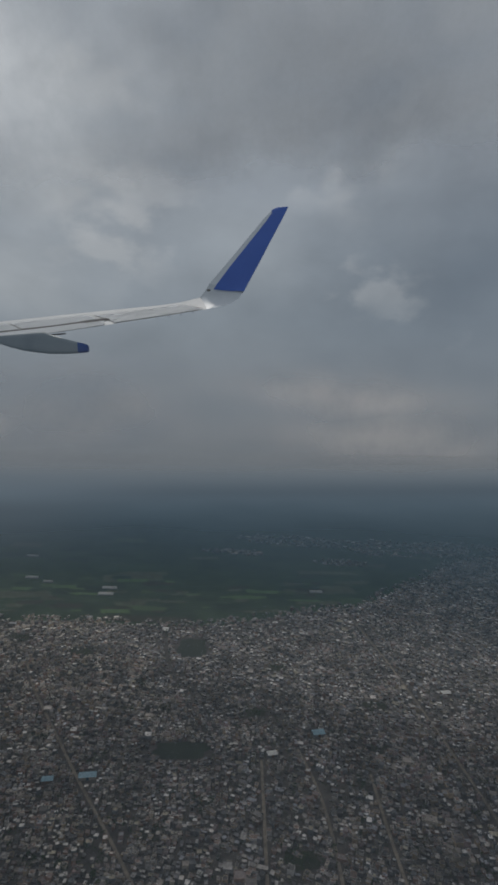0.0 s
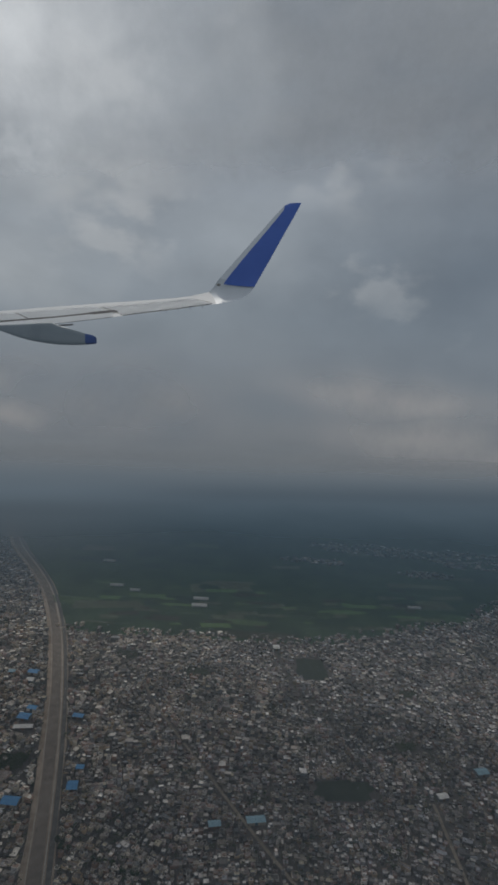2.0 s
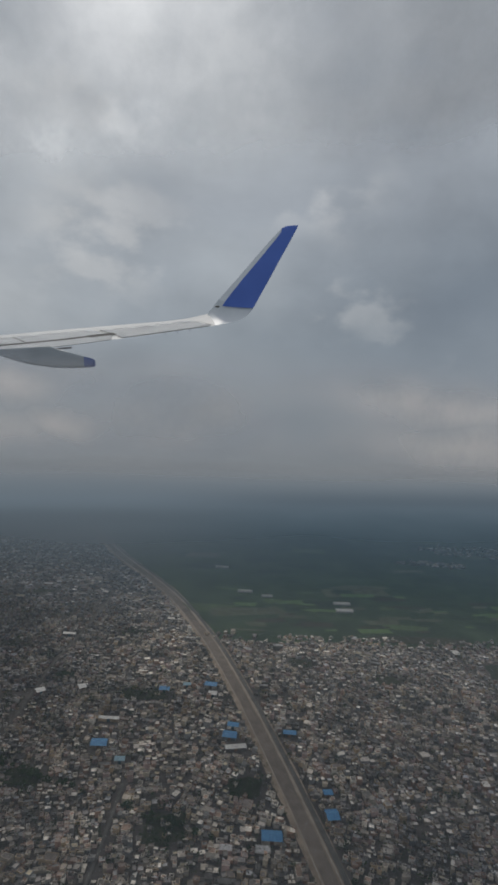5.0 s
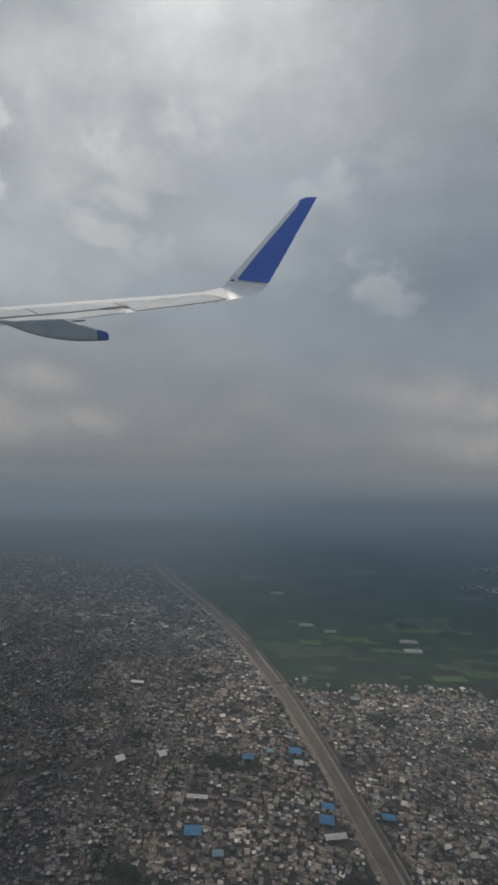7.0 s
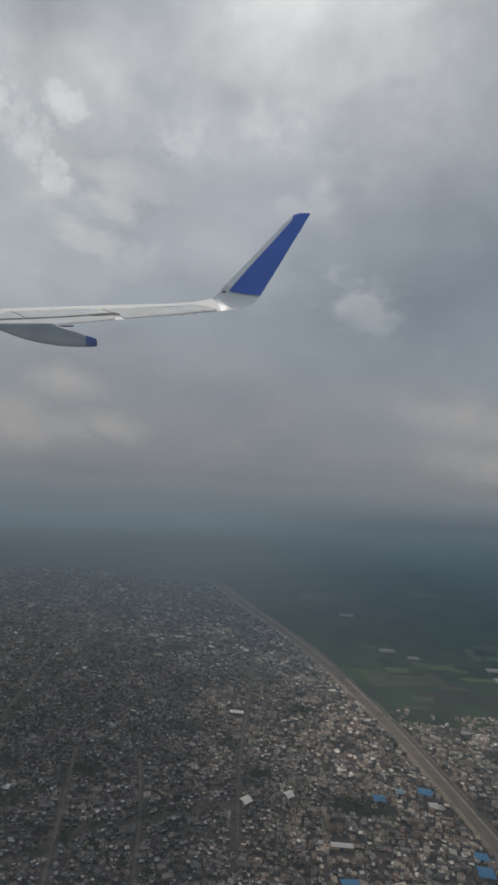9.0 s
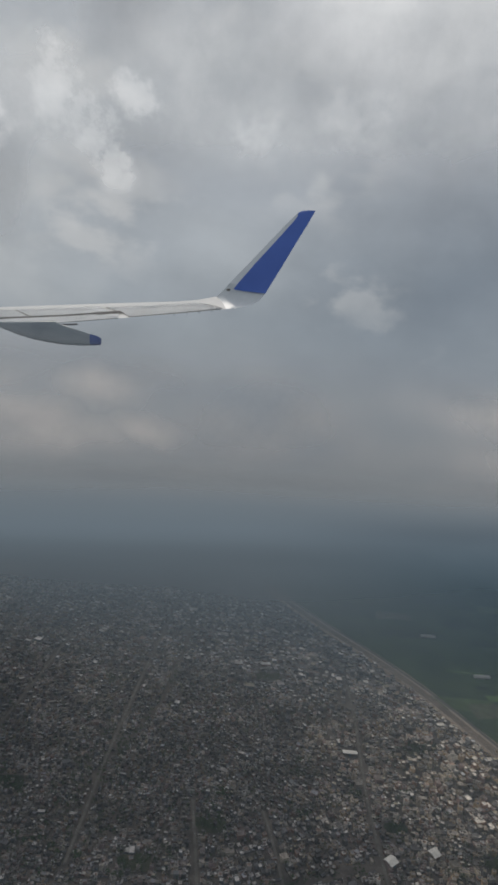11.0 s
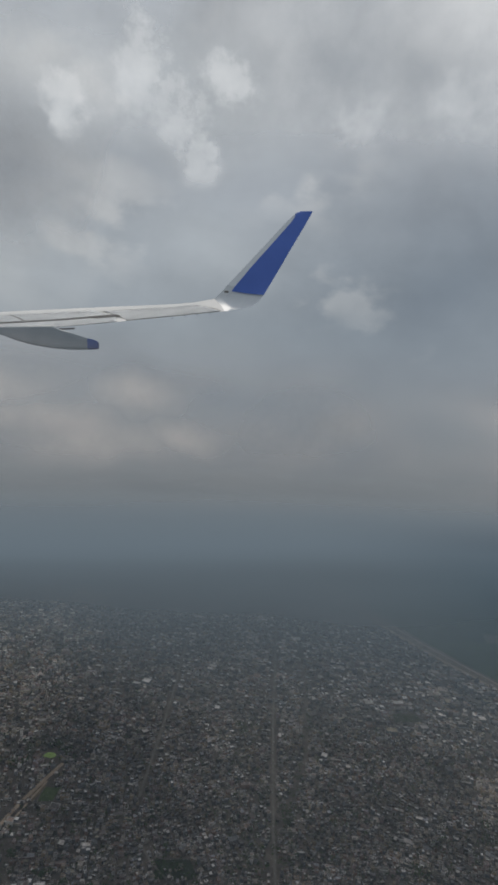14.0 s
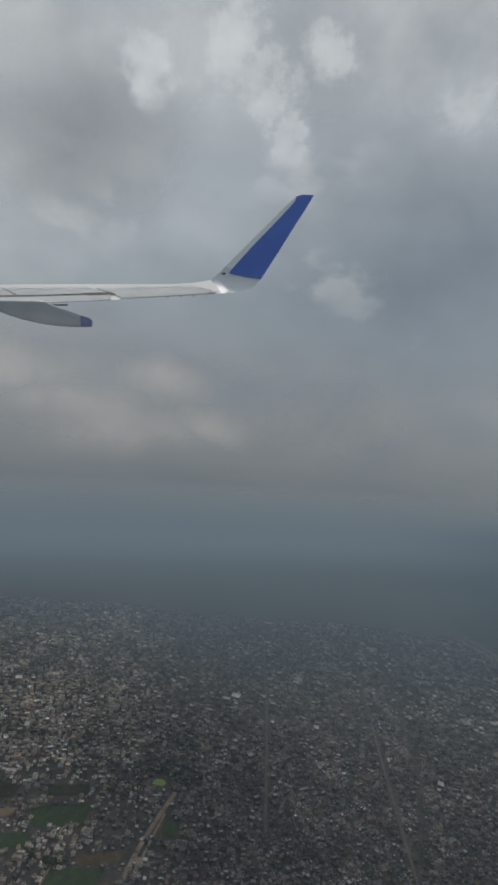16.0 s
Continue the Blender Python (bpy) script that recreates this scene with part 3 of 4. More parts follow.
def plot(name, corners, z, mat, label, category, wobble=0.35):
    """A flat plot between given corners, with worn borders."""
    vs = []
    for (ax, ay), (bx, by) in zip(corners, corners[1:] + corners[:1]):
        n = max(2, int(math.hypot(bx - ax, by - ay) / 1.5))
        for i in range(n):
            vs.append((ax + (bx - ax) * i / n + rng.gauss(0, wobble * 0.5), ay + (by - ay) * i / n + rng.gauss(0, wobble * 0.5), z))
    bm = bmesh.new()
    bm.faces.new([bm.verts.new(v) for v in vs])
    bmesh.ops.triangulate(bm, faces=bm.faces)
    return tagged(part(name, bm, mat, None), label, category, kind="structure")


lift = 0.1
FARM = [([(-403, 283), (-387, 286), (-388, 278.5), (-401, 276.5)], M_WET, "dark green wet plot"), ([(-401, 291), (-389, 293), (-389, 288.6), (-400, 287.4)], M_GRASS, "olive grass plot"),
        ([(-389, 269), (-376, 271.5), (-377, 267.4), (-387, 266.2)], M_SOIL, "ploughed brown plot"), ([(-394, 265), (-380, 266.4), (-382, 260), (-396, 258)], M_WET, "dark green plot"),
        ([(-411, 282.5), (-407, 282.5), (-407, 279.4), (-412, 278.6)], M_BARE, "bare sandy plot"), ([(-381, 262.5), (-377, 263), (-378, 258), (-383, 257)], M_SOIL, "ploughed brown plot"),
        ([(-366, 282), (-361.5, 282), (-362.5, 276.6), (-367, 276)], M_WET, "dark green plot"), ([(-410, 274), (-400, 275), (-401, 270), (-411, 268)], M_WET, "dark green plot"),
        ([(-425, 290), (-408, 291), (-409, 286), (-425, 284)], M_GRASS, "olive grass plot"), ([(-366.5, 287), (-369, 283), (-371, 276.5), (-368.4, 276.2), (-366.3, 282)], M_SOIL, "churned brown earth plot")]
for corners, mat, label in FARM:
    lift += 0.012
    plot("field_plot", corners, lift, mat, label + " among the last houses", "field")
patch("pond", -369.2, 295.8, 2.1, 1.5, 0.12, M_GREEN, "bright weed-covered pond beside dark trees", "pond", 0.1, 8)
for (cx, cy), a, b, mat, label, _ in PONDS:
    patch("pond", cx, cy, a, b, 0.1, mat, label, "pond", 0.08, 12)
for (cx, cy), a, b, mat in LOTS:
    lift += 0.006
    patch("open_lot", cx, cy, a * 0.75, b * 0.75, lift, mat, "overgrown open lot between houses", "lot", 0.1, 12)

strip("verge", ROAD, 4.5, 0.06, M_VERGE, "wide dusty verge along the highway", "verge")
strip("road", ROAD, 1.9, 0.12, M_ASPHALT, "dark worn asphalt highway through the town", "road", -0.5)
strip("service_road", ROAD, 0.8, 0.11, M_LANE, "pale dusty service road beside the highway", "road", 3.3)
strip("kerb", ROAD, 0.16, 0.22, M_KERB, "pale kerb between the carriageways", "kerb", 1.95)
strip("kerb", ROAD, 0.12, 0.22, M_KERB, "pale kerb along the carriageway", "kerb", -2.75)
for line in STREETS:
    lift += 0.006
    strip("street", line, 0.55 if line[0][0] > -110 else 0.42, lift, M_STREET if line[0][0] > -110 else M_LANE, "narrow dusty street between houses", "street")
lift += 0.01
TRACKS = [[(-364, 292), (-365.5, 289), (-367.5, 284), (-370, 280), (-371.5, 275), (-373.5, 271), (-374, 267), (-375.5, 262), (-377, 256)], [(-372, 275.5), (-368, 275.2), (-362, 276), (-356, 275)],
          [(-366.5, 284), (-369, 279), (-371, 272), (-372.5, 266), (-374, 258)], [(-412, 277), (-406, 280), (-403, 283.5), (-400, 287.2), (-390, 288.3)], [(-395, 258), (-394, 261.5), (-393, 266)],
          [(-335, 263.5), (-333, 263), (-334, 259), (-332, 256), (-327, 252), (-322, 249)]]
for k, line in enumerate(TRACKS):
    strip("track", line, (0.6, 0.25, 0.3, 0.34, 0.25, 0.3)[k], lift + 0.008 * k, (M_VERGE, M_LANE)[k % 2], "thin sandy track between plots", "track")

# ---- houses: where they stand ----
rng = random.Random(11)
SEEDS = []
for i in range(26):
    for j in range(21):
        SEEDS.append((-640 + i * 36 + rng.uniform(-14, 14), -90 + j * 36 + rng.uniform(-14, 14), rng.choice((-0.30, -0.12, 0.0, 0.1, 0.22, 0.35)), rng.uniform(1.2, 1.75)))
SEED_XY = np.array([s[:2] for s in SEEDS])
sheds = [(x, y, max(a, b) * 0.40 + 0.8) for x, y, a, b, _, _ in BLUE]


def in_town(x, y):
    """Whether a place lies in the part of the land that is built in detail."""
    return y + 0.352 * x > -70 and x < max(99 + (y - 148) * 0.414, 75) and x > min(-421 - (y - 260) * 0.36, -421)


def built_up(x, y):
    """Whether the town stands here, and how densely."""
    if not in_town(x, y):
        return 0.0
    v = across(x, y)
    if v > 552 or y < -130 or x < -640 or x > 470:
        return 0.0
    if inside(FIELD_POLY, x, y):
        for (cx, cy), a, b in SETTLEMENTS:
            if ((x - cx) / a) ** 2 + ((y - cy) / b) ** 2 < 1:
                return 0.6
        return 0.36 if near_line(TOWN_EDGE, x, y) < 7 else 0.0
    if x < -355 and (any(inside(c, x, y) for c, _, _ in FARM) or math.hypot(x + 369.2, y - 295.8) < 3.2):
        return 0.0
    if inside(FARM_CORNER, x, y):
        return 0.46
    for (cx, cy), a, b, *_ in PONDS + LOTS:
        if ((x - cx) / a) ** 2 + ((y - cy) / b) ** 2 < (0.8 if (cx, cy) in OPEN else 1.35) + 0.5 * noise.noise((x * 0.25, y * 0.25, 1.0)):
            return 0.22 if (cx, cy) in OPEN else 0.0
    if near_line(ROAD, x, y) < 5.1 or (x < -320 and any(near_line(l, x, y) < 0.9 for l in TRACKS)):
        return 0.0
    if any(near_line(s, x, y) < 1.2 for s in STREETS + DARK_LANES):
        return 0.0
    if any(math.hypot(x - a, y - b) < r for a, b, r in sheds):
        return 0.0
    return 0.9


OPEN = {p for p, *_ in LOTS}
HOUSES, TREES = [], []


def depth_in(p):
    """How far a place lies beyond the near border of the town."""
    return p[1] - (140 - 0.352 * p[0])


for s, (sx, sy, turn, pitch) in enumerate(SEEDS):
    far = across(sx, sy) > 380
    pitch *= 1 - 0.36 * max(0.0, min(1.0, (-160 - sx) / 150))
    px, py = (pitch * 1.45, pitch * 1.45) if far else (pitch, pitch * 1.05)
    c, n = math.cos(turn), math.sin(turn)
    R = int(30 / px) + 1
    for i in range(-R, R + 1):
        for j in range(-R, R + 1):
            lx, ly = i * px + (0.5 if i % 7 < 3 else 0), j * py + (0.2 if j % 2 else -0.2)
            x, y = sx + lx * c - ly * n + rng.gauss(0, 0.26 * px), sy + lx * n + ly * c + rng.gauss(0, 0.22 * px)
            d = (SEED_XY[:, 0] - x) ** 2 + (SEED_XY[:, 1] - y) ** 2
            if int(d.argmin()) != s:
                continue
            dens = built_up(x, y)
            if dens == 0.0:
                continue
            clump = max(0.0, noise.noise((x * 0.035, y * 0.035, 3.0))) * 0.65 + max(0.0, noise.noise((x * 0.11, y * 0.11, 6.0))) * 0.4
            k = rng.random()
            if k < dens - 0.02 - clump:
                w, l = px * rng.uniform(0.6, 1.25), py * rng.uniform(0.58, 1.2)
                if rng.random() < 0.05:
                    w, l = w * rng.uniform(1.4, 2.6), l * rng.uniform(1.2, 1.9)
                h = rng.choice((0.4, 0.62, 0.72, 0.78, 1.15, 1.3, 1.9)) * rng.uniform(0.85, 1.15) * (0.40 + 0.65 * pitch / 2.0)
                HOUSES.append((x, y, w, l, h, turn + rng.gauss(0, 0.13)))
            elif k < dens + 0.06 and rng.random() < 0.5:
                TREES.append((x, y, rng.uniform(0.5, 1.3)))
            if dens > 0.5 and rng.random() < 0.12:
                TREES.append((x + px * 0.5, y + rng.uniform(-1, 1) * py * 0.5, rng.uniform(0.3, 0.8)))
for line in DARK_LANES:
    for (ax, ay), (bx, by) in zip(line, line[1:]):
        for k in range(int(math.hypot(bx - ax, by - ay) / 1.7)):
            t = rng.random()
            TREES.append((ax + (bx - ax) * t + rng.gauss(0, 0.9), ay + (by - ay) * t + rng.gauss(0, 0.9), rng.uniform(0.8, 1.5)))
for (cx, cy), a, b, mat in LOTS:
    for k in range(int(a * b * 1.1)):
        TREES.append((cx + rng.gauss(0, a * 0.5), cy + rng.gauss(0, b * 0.5), rng.uniform(0.7, 1.6)))
for (cx, cy), a, b in [((-370, 299.5), 5, 2), ((-364, 296), 2, 2.5), ((-375, 296), 2, 3), ((-380, 291), 5, 2), ((-396, 296), 6, 1.5)]:
    for k in range(int(a * b * 1.3)):
        TREES.append((cx + rng.uniform(-a, a), cy + rng.uniform(-b, b), rng.uniform(0.9, 1.6)))
for (ax, ay), (bx, by) in zip(TOWN_EDGE[:9], TOWN_EDGE[1:10]):
    for k in range(int(math.hypot(bx - ax, by - ay) * 0.8)):
        t = rng.random()
        TREES.append((ax + (bx - ax) * t + rng.gauss(0, 1.5), ay + (by - ay) * t + rng.uniform(1.5, 6.5), rng.uniform(0.5, 1.2)))
for (ax, ay), (bx, by) in zip(ROAD[2:], ROAD[3:]):
    for k in range(int(math.hypot(bx - ax, by - ay) * 0.7)):
        t, side = rng.random(), rng.choice((-1, 1)) * rng.uniform(4.0, 5.6)
        d = math.hypot(bx - ax, by - ay)
        TREES.append((ax + (bx - ax) * t + side * (by - ay) / d, ay + (by - ay) * t - side * (bx - ax) / d, rng.uniform(0.5, 1.1)))
for k in range(110):
    x, y = rng.uniform(-420, 130), rng.uniform(120, 330)
    if built_up(x, y) > 0.5 and depth_in((x, y)) > -10:
        n = rng.randrange(4, 16)
        for q in range(n):
            TREES.append((x + rng.gauss(0, 1.6), y + rng.gauss(0, 1.3), rng.uniform(0.7, 1.5)))
for k in range(900):
    u, v = rng.uniform(-90, 420), rng.uniform(285, 520)
    x, y = plan(u, v)
    if inside(FIELD_POLY, x, y) and near_line(ROAD, x, y) > 9 and (noise.noise((x * 0.02, y * 0.05, 8.0)) > 0.1 or near_line(TOWN_EDGE, x, y) < 5):
        TREES.append((x, y, rng.uniform(0.8, 1.5)))


TREES = [p for p in TREES if in_town(p[0], p[1])]
HOUSES.sort(key=lambda h: depth_in(h) if depth_in(h) > -14 and -430 < h[0] < 110 else 1e6 + depth_in(h))
TREES.sort(key=lambda h: depth_in(h) if depth_in(h) > -14 and -430 < h[0] < 110 else 1e6 + depth_in(h))
NEAR_H, NEAR_T = 280, 160


# ---- the town beyond: one joined mass of houses ----
verts, faces, slots = [], [], []


def add_box(m, x0, y0, z0, x1, y1, z1, side, top):
    b = len(verts)
    for x, y, z in ((x0, y0, z0), (x1, y0, z0), (x1, y1, z0), (x0, y1, z0), (x0, y0, z1), (x1, y0, z1), (x1, y1, z1), (x0, y1, z1)):
        verts.append(tuple(m @ Vector((x, y, z))))
    for f, s in (((0, 1, 5, 4), side), ((1, 2, 6, 5), side), ((2, 3, 7, 6), side), ((3, 0, 4, 7), side), ((4, 5, 6, 7), top)):
        faces.append(tuple(b + i for i in f))
        slots.append(s)


def add_house(x, y, w, l, h, turn, r):
    m = Matrix.Translation((x, y, 0)) @ Matrix.Rotation(turn, 4, "Z")
    a, c, t, p = w / 2, l / 2, 0.06, 0.14
    if depth_in((x, y)) > 105 or depth_in((x, y)) < -50:
        add_box(m, -a, -c, -0.05, a, c, h, 0, 1)
        if r.random() < 0.4:
            ex, ey = a * r.uniform(-0.3, 0.3), c * r.uniform(-0.3, 0.3)
            add_box(m, ex, ey, h, a, c, h + r.uniform(0.25, 0.5), 0, 1)
        return
    b = len(verts)
    rings = [(a, c, -0.05), (a, c, h), (a - t, c - t, h), (a - t, c - t, h - p)]
    for rx, ry, z in rings:
        for sx, sy in ((-1, -1), (1, -1), (1, 1), (-1, 1)):
            verts.append(tuple(m @ Vector((sx * rx, sy * ry, z))))
    for k in range(3):
        for i in range(4):
            j = (i + 1) % 4
            faces.append((b + 4 * k + i, b + 4 * k + j, b + 4 * k + 4 + j, b + 4 * k + 4 + i))
            slots.append(0)
    faces.append((b + 12, b + 13, b + 14, b + 15))
    slots.append(1)
    if r.random() < 0.55:
        sx, sy = r.choice((-1, 1)), r.choice((-1, 1))
        ex, ey = a * r.uniform(0.3, 0.5), c * r.uniform(0.3, 0.5)
        add_box(m, sx * (a - 0.02) - (sx > 0) * ex, sy * (c - 0.02) - (sy > 0) * ey, h - p, sx * (a - 0.02) + (sx < 0) * ex, sy * (c - 0.02) + (sy < 0) * ey, h + r.uniform(0.2, 0.45), 0, 1)
    if r.random() < 0.3:
        qx, qy = r.uniform(-0.5, 0.5) * a, r.uniform(-0.5, 0.5) * c
        add_box(m, qx - 0.12, qy - 0.12, h - p, qx + 0.12, qy + 0.12, h + 0.14, 2, 2)
    if depth_in((x, y)) < 60 and r.random() < 0.7:
        qx = r.uniform(-0.75, 0.5) * a
        add_box(m, qx, -c - 0.03, 0.18, qx + 0.22, -c + 0.02, 0.42, 3, 3)


r = random.Random(21)
for hx in HOUSES[NEAR_H:]:
    add_house(*hx, r)
town = mesh_object("town", verts, faces, [M_WALL_I, M_ROOF_I, M_TANK, M_GLASS], slots=slots)
tagged(town, "dense mass of small flat-roofed concrete houses", "houses", kind="stuff")


# ---- houses nearby, each a thing of its own ----
def house(w, l, h, r, kind):
    ob = new("house")
    a, c, t, p = w / 2, l / 2, 0.06, 0.14
    bm = box_bm(-a, -c, -0.05, a, c, h - p - 0.06)
    part("house_body", bm, M_WALL, ob)
    part("roof", box_bm(-a + 0.02, -c + 0.02, h - p - 0.06, a - 0.02, c - 0.02, h - p), M_ROOF, ob)
    bm = bmesh.new()
    for x0, y0, x1, y1 in ((-a, -c, a, -c + t), (-a, c - t, a, c), (-a, -c + t, -a + t, c - t), (a - t, -c + t, a, c - t)):
        box_bm(x0, y0, h - p, x1, y1, h + r.uniform(-0.03, 0.03), 0, bm)
    part("parapet", bm, M_WALL, ob)
    sx = r.choice((-1, 1))
    ex, ey, top = a * 0.75, c * 0.7, h + r.uniform(0.25, 0.42)
    x0 = -a + t + 0.01 if sx < 0 else a - t - 0.01 - ex
    if kind % 3:
        bm = box_bm(x0, c - t - 0.01 - ey, h - p, x0 + ex, c - t - 0.01, top)
        box_bm(x0 - 0.08, c - t - 0.09 - ey, top, x0 + ex + 0.08, c - t + 0.05, top + 0.07, 0, bm)
        part("stair_room", bm, M_WALL, ob)
    if kind % 2:
        bm = bmesh.new()
        bmesh.ops.create_cone(bm, cap_ends=True, segments=10, radius1=0.15, radius2=0.15, depth=0.28, matrix=Matrix.Translation((-sx * a * 0.4, -c * 0.2, h - p + 0.14)))
        bmesh.ops.create_cone(bm, cap_ends=True, segments=10, radius1=0.15, radius2=0.05, depth=0.06, matrix=Matrix.Translation((-sx * a * 0.4, -c * 0.2, h - p + 0.31)))
        part("water_tank", bm, M_TANK, ob, "black plastic water tank")
    part("door", box_bm(a * 0.3, -c - 0.03, 0.0, a * 0.3 + 0.22, -c + 0.01, 0.44), M_DOOR, ob, "painted door")
    for s in range(max(1, int(h / 0.56))):
        z0, z1 = 0.2 + s * 0.55, min(0.42 + s * 0.55, h - 0.24)
        for qx in (-a * 0.7, -a * 0.1):
            part("window", box_bm(qx, -c - 0.02, z0, qx + 0.2, -c + 0.01, z1), M_GLASS, ob)
        part("window", box_bm(a - 0.01, -0.12, z0, a + 0.02, 0.12, z1), M_GLASS, ob)
    if h > 1.1:
        part("balcony", box_bm(-a * 0.85, -c - 0.2, 0.5, a * 0.2, -c, 0.55), M_WALL, ob)
    storeys = {1: "one-storey", 2: "two-storey", 3: "three-storey"}[max(1, min(3, round(h / 0.6)))]
    return tagged(ob, f"small {storeys} flat-roofed concrete house in a dense row", "house", "houses of the town")


r = random.Random(5)
KINDS = []
for k in range(14):
    g = 0.74 if k < 7 else 0.5
    KINDS.append([g * (1.7 + 0.22 * (k % 4)), g * (1.75 + 0.25 * (k % 3)), (0.7, 1.2, 1.25, 0.72, 1.75, 1.2, 0.7, 0.55, 0.9, 0.92, 0.58, 1.3, 0.9, 0.55)[k], None])
for x, y, w, l, h, turn in HOUSES[:NEAR_H]:
    k = min(range(14), key=lambda i: abs(KINDS[i][0] - w) + abs(KINDS[i][1] - l) + 0.8 * abs(KINDS[i][2] - h) + r.random() * 0.5)
    m = pose(x, y, 0, 0, 0, math.degrees(turn))
    if KINDS[k][3] is None:
        KINDS[k][3] = house(*KINDS[k][:3], r, k)
        KINDS[k][3].matrix_basis = m
    else:
        copy_thing(KINDS[k][3], m)


# ---- sheds with coloured sheet roofs ----
def shed(x, y, a, b, turn, mat):
    ob = new("shed")
    ob.matrix_basis = pose(x, y, 0, 0, 0, math.degrees(turn))
    a, b, h = a * 0.37, b * 0.37, 1.2
    part("shed_body", box_bm(-a, -b, -0.05, a, b, h), M_WALL, ob)
    bm = bmesh.new()
    n, rise = max(6, int(a * 5)), b * 0.28
    rows = []
    for i in range(n + 1):
        px, dz = -a - 0.15 + (2 * a + 0.3) * i / n, 0.05 * (i % 2)
        rows.append([bm.verts.new((px, sy, z + dz)) for sy, z in ((-b - 0.2, h - 0.05), (0, h + rise), (b + 0.2, h - 0.05), (0, h + rise - 0.12))])
    for p, q in zip(rows, rows[1:]):
        for i in range(4):
            bm.faces.new((p[i], q[i], q[(i + 1) % 4], p[(i + 1) % 4]))
    bm.faces.new(rows[0])
    bm.faces.new(rows[-1])
    colour = {M_BLUE: "bright blue", M_TEAL: "faded teal", M_WHITE: "pale white"}[mat]
    part("roof", bm, mat, ob, f"{colour} corrugated sheet roof")
    part("door", box_bm(-0.5, -b - 0.03, 0, 0.5, -b + 0.01, 1.2), M_DOOR, ob)
    return tagged(ob, f"shed with a {colour} corrugated sheet roof among houses", "shed")


for row in BLUE:
    shed(*row)


def greenhouse(x, y, a, b):
    ob = new("greenhouse")
    ob.matrix_basis = pose(x, y, 0.32, 0, 0, 4)
    n = max(2, int(b / 1.1))
    for k in range(n):
        bm = bmesh.new()
        y0 = -b / 2 + k * b / n
        prof = [(y0 + (b / n) * 0.86 * (i / 6), 0.25 + 0.6 * math.sin(math.pi * i / 6)) for i in range(7)]
        A = [bm.verts.new((-a / 2, q, z)) for q, z in [(prof[0][0], -0.3)] + prof + [(prof[-1][0], -0.3)]]
        B = [bm.verts.new((a / 2, q, z)) for q, z in [(prof[0][0], -0.3)] + prof + [(prof[-1][0], -0.3)]]
        for i in range(len(A) - 1):
            bm.faces.new((A[i], A[i + 1], B[i + 1], B[i]))
        bm.faces.new(A)
        bm.faces.new(B)
        part("tunnel", bm, M_WHITE, ob)
    return tagged(ob, "long pale plastic greenhouse tunnels on green farmland", "greenhouse")


for row in GREENHOUSES:
    greenhouse(*row)


# ---- trees ----
def leaf_clump(verts, faces, x, y, z, s, r):
    b = len(verts)
    pts = [(0, 0, 1), (0.95, 0, 0.1), (0.2, 0.9, 0.0), (-0.85, 0.3, 0.1), (-0.2, -0.9, 0.05), (0, 0, -0.7)]
    for px, py, pz in pts:
        k = s * r.uniform(0.6, 1.25)
        verts.append((x + px * k, y + py * k, z + pz * k * 0.8))
    for i in range(4):
        j = 1 + (i + 1) % 4
        faces.append((b, b + 1 + i, b + j))
        faces.append((b + 5, b + j, b + 1 + i))


def crown(verts, faces, x, y, z0, size, n, r):
    for k in range(n):
        w, q = r.uniform(0, 2 * math.pi), math.sqrt(r.random())
        h = r.random()
        rad = size * (0.35 + 0.65 * math.sin(math.pi * (0.15 + 0.8 * h)))
        leaf_clump(verts, faces, x + rad * q * math.cos(w), y + rad * q * math.sin(w), z0 + h * size * 1.3, size * r.uniform(0.16, 0.30), r)


def tree(size, r):
    ob = new("tree")
    bm = bmesh.new()
    bmesh.ops.create_cone(bm, cap_ends=True, segments=7, radius1=size * 0.10, radius2=size * 0.055, depth=size * 0.9, matrix=Matrix.Translation((0, 0, size * 0.43)))
    for k in range(4):
        m = pose(0, 0, size * 0.7, r.uniform(25, 50), 0, k * 90 + r.uniform(-20, 20)) @ Matrix.Translation((0, 0, size * 0.4))
        bmesh.ops.create_cone(bm, cap_ends=False, segments=5, radius1=size * 0.045, radius2=size * 0.02, depth=size * 0.8, matrix=m)
    part("trunk", bm, M_TRUNK, ob)
    vs, fs = [], []
    crown(vs, fs, 0, 0, size * 0.55, size, 60, r)
    mesh_object("crown", vs, fs, M_LEAF, ob, "dense dark green crown")
    return tagged(ob, "dark leafy tree between the houses", "tree", "trees of the town")


r = random.Random(9)
TREE_KINDS = []
for k in range(5):
    TREE_KINDS.append(tree(0.8 + 0.17 * k, r))
for k, (x, y, s) in enumerate(TREES[:NEAR_T]):
    i = min(range(5), key=lambda q: abs(0.8 + 0.17 * q - s))
    m = pose(x, y, 0, 0, 0, r.uniform(0, 360))
    if TREE_KINDS[i] and "set" not in TREE_KINDS[i]:
        TREE_KINDS[i].matrix_basis = m
        TREE_KINDS[i]["set"] = 1
    else:
        copy_thing(TREE_KINDS[i], m)
vs, fs = [], []
for x, y, s in TREES[NEAR_T:]:
    crown(vs, fs, x, y, s * 0.3, s, 7 if -50 < depth_in((x, y)) < 90 else 3 if depth_in((x, y)) > 0 else 1, r)
tagged(mesh_object("trees", vs, fs, M_LEAF), "many dark green trees among houses and fields", "trees", kind="stuff")


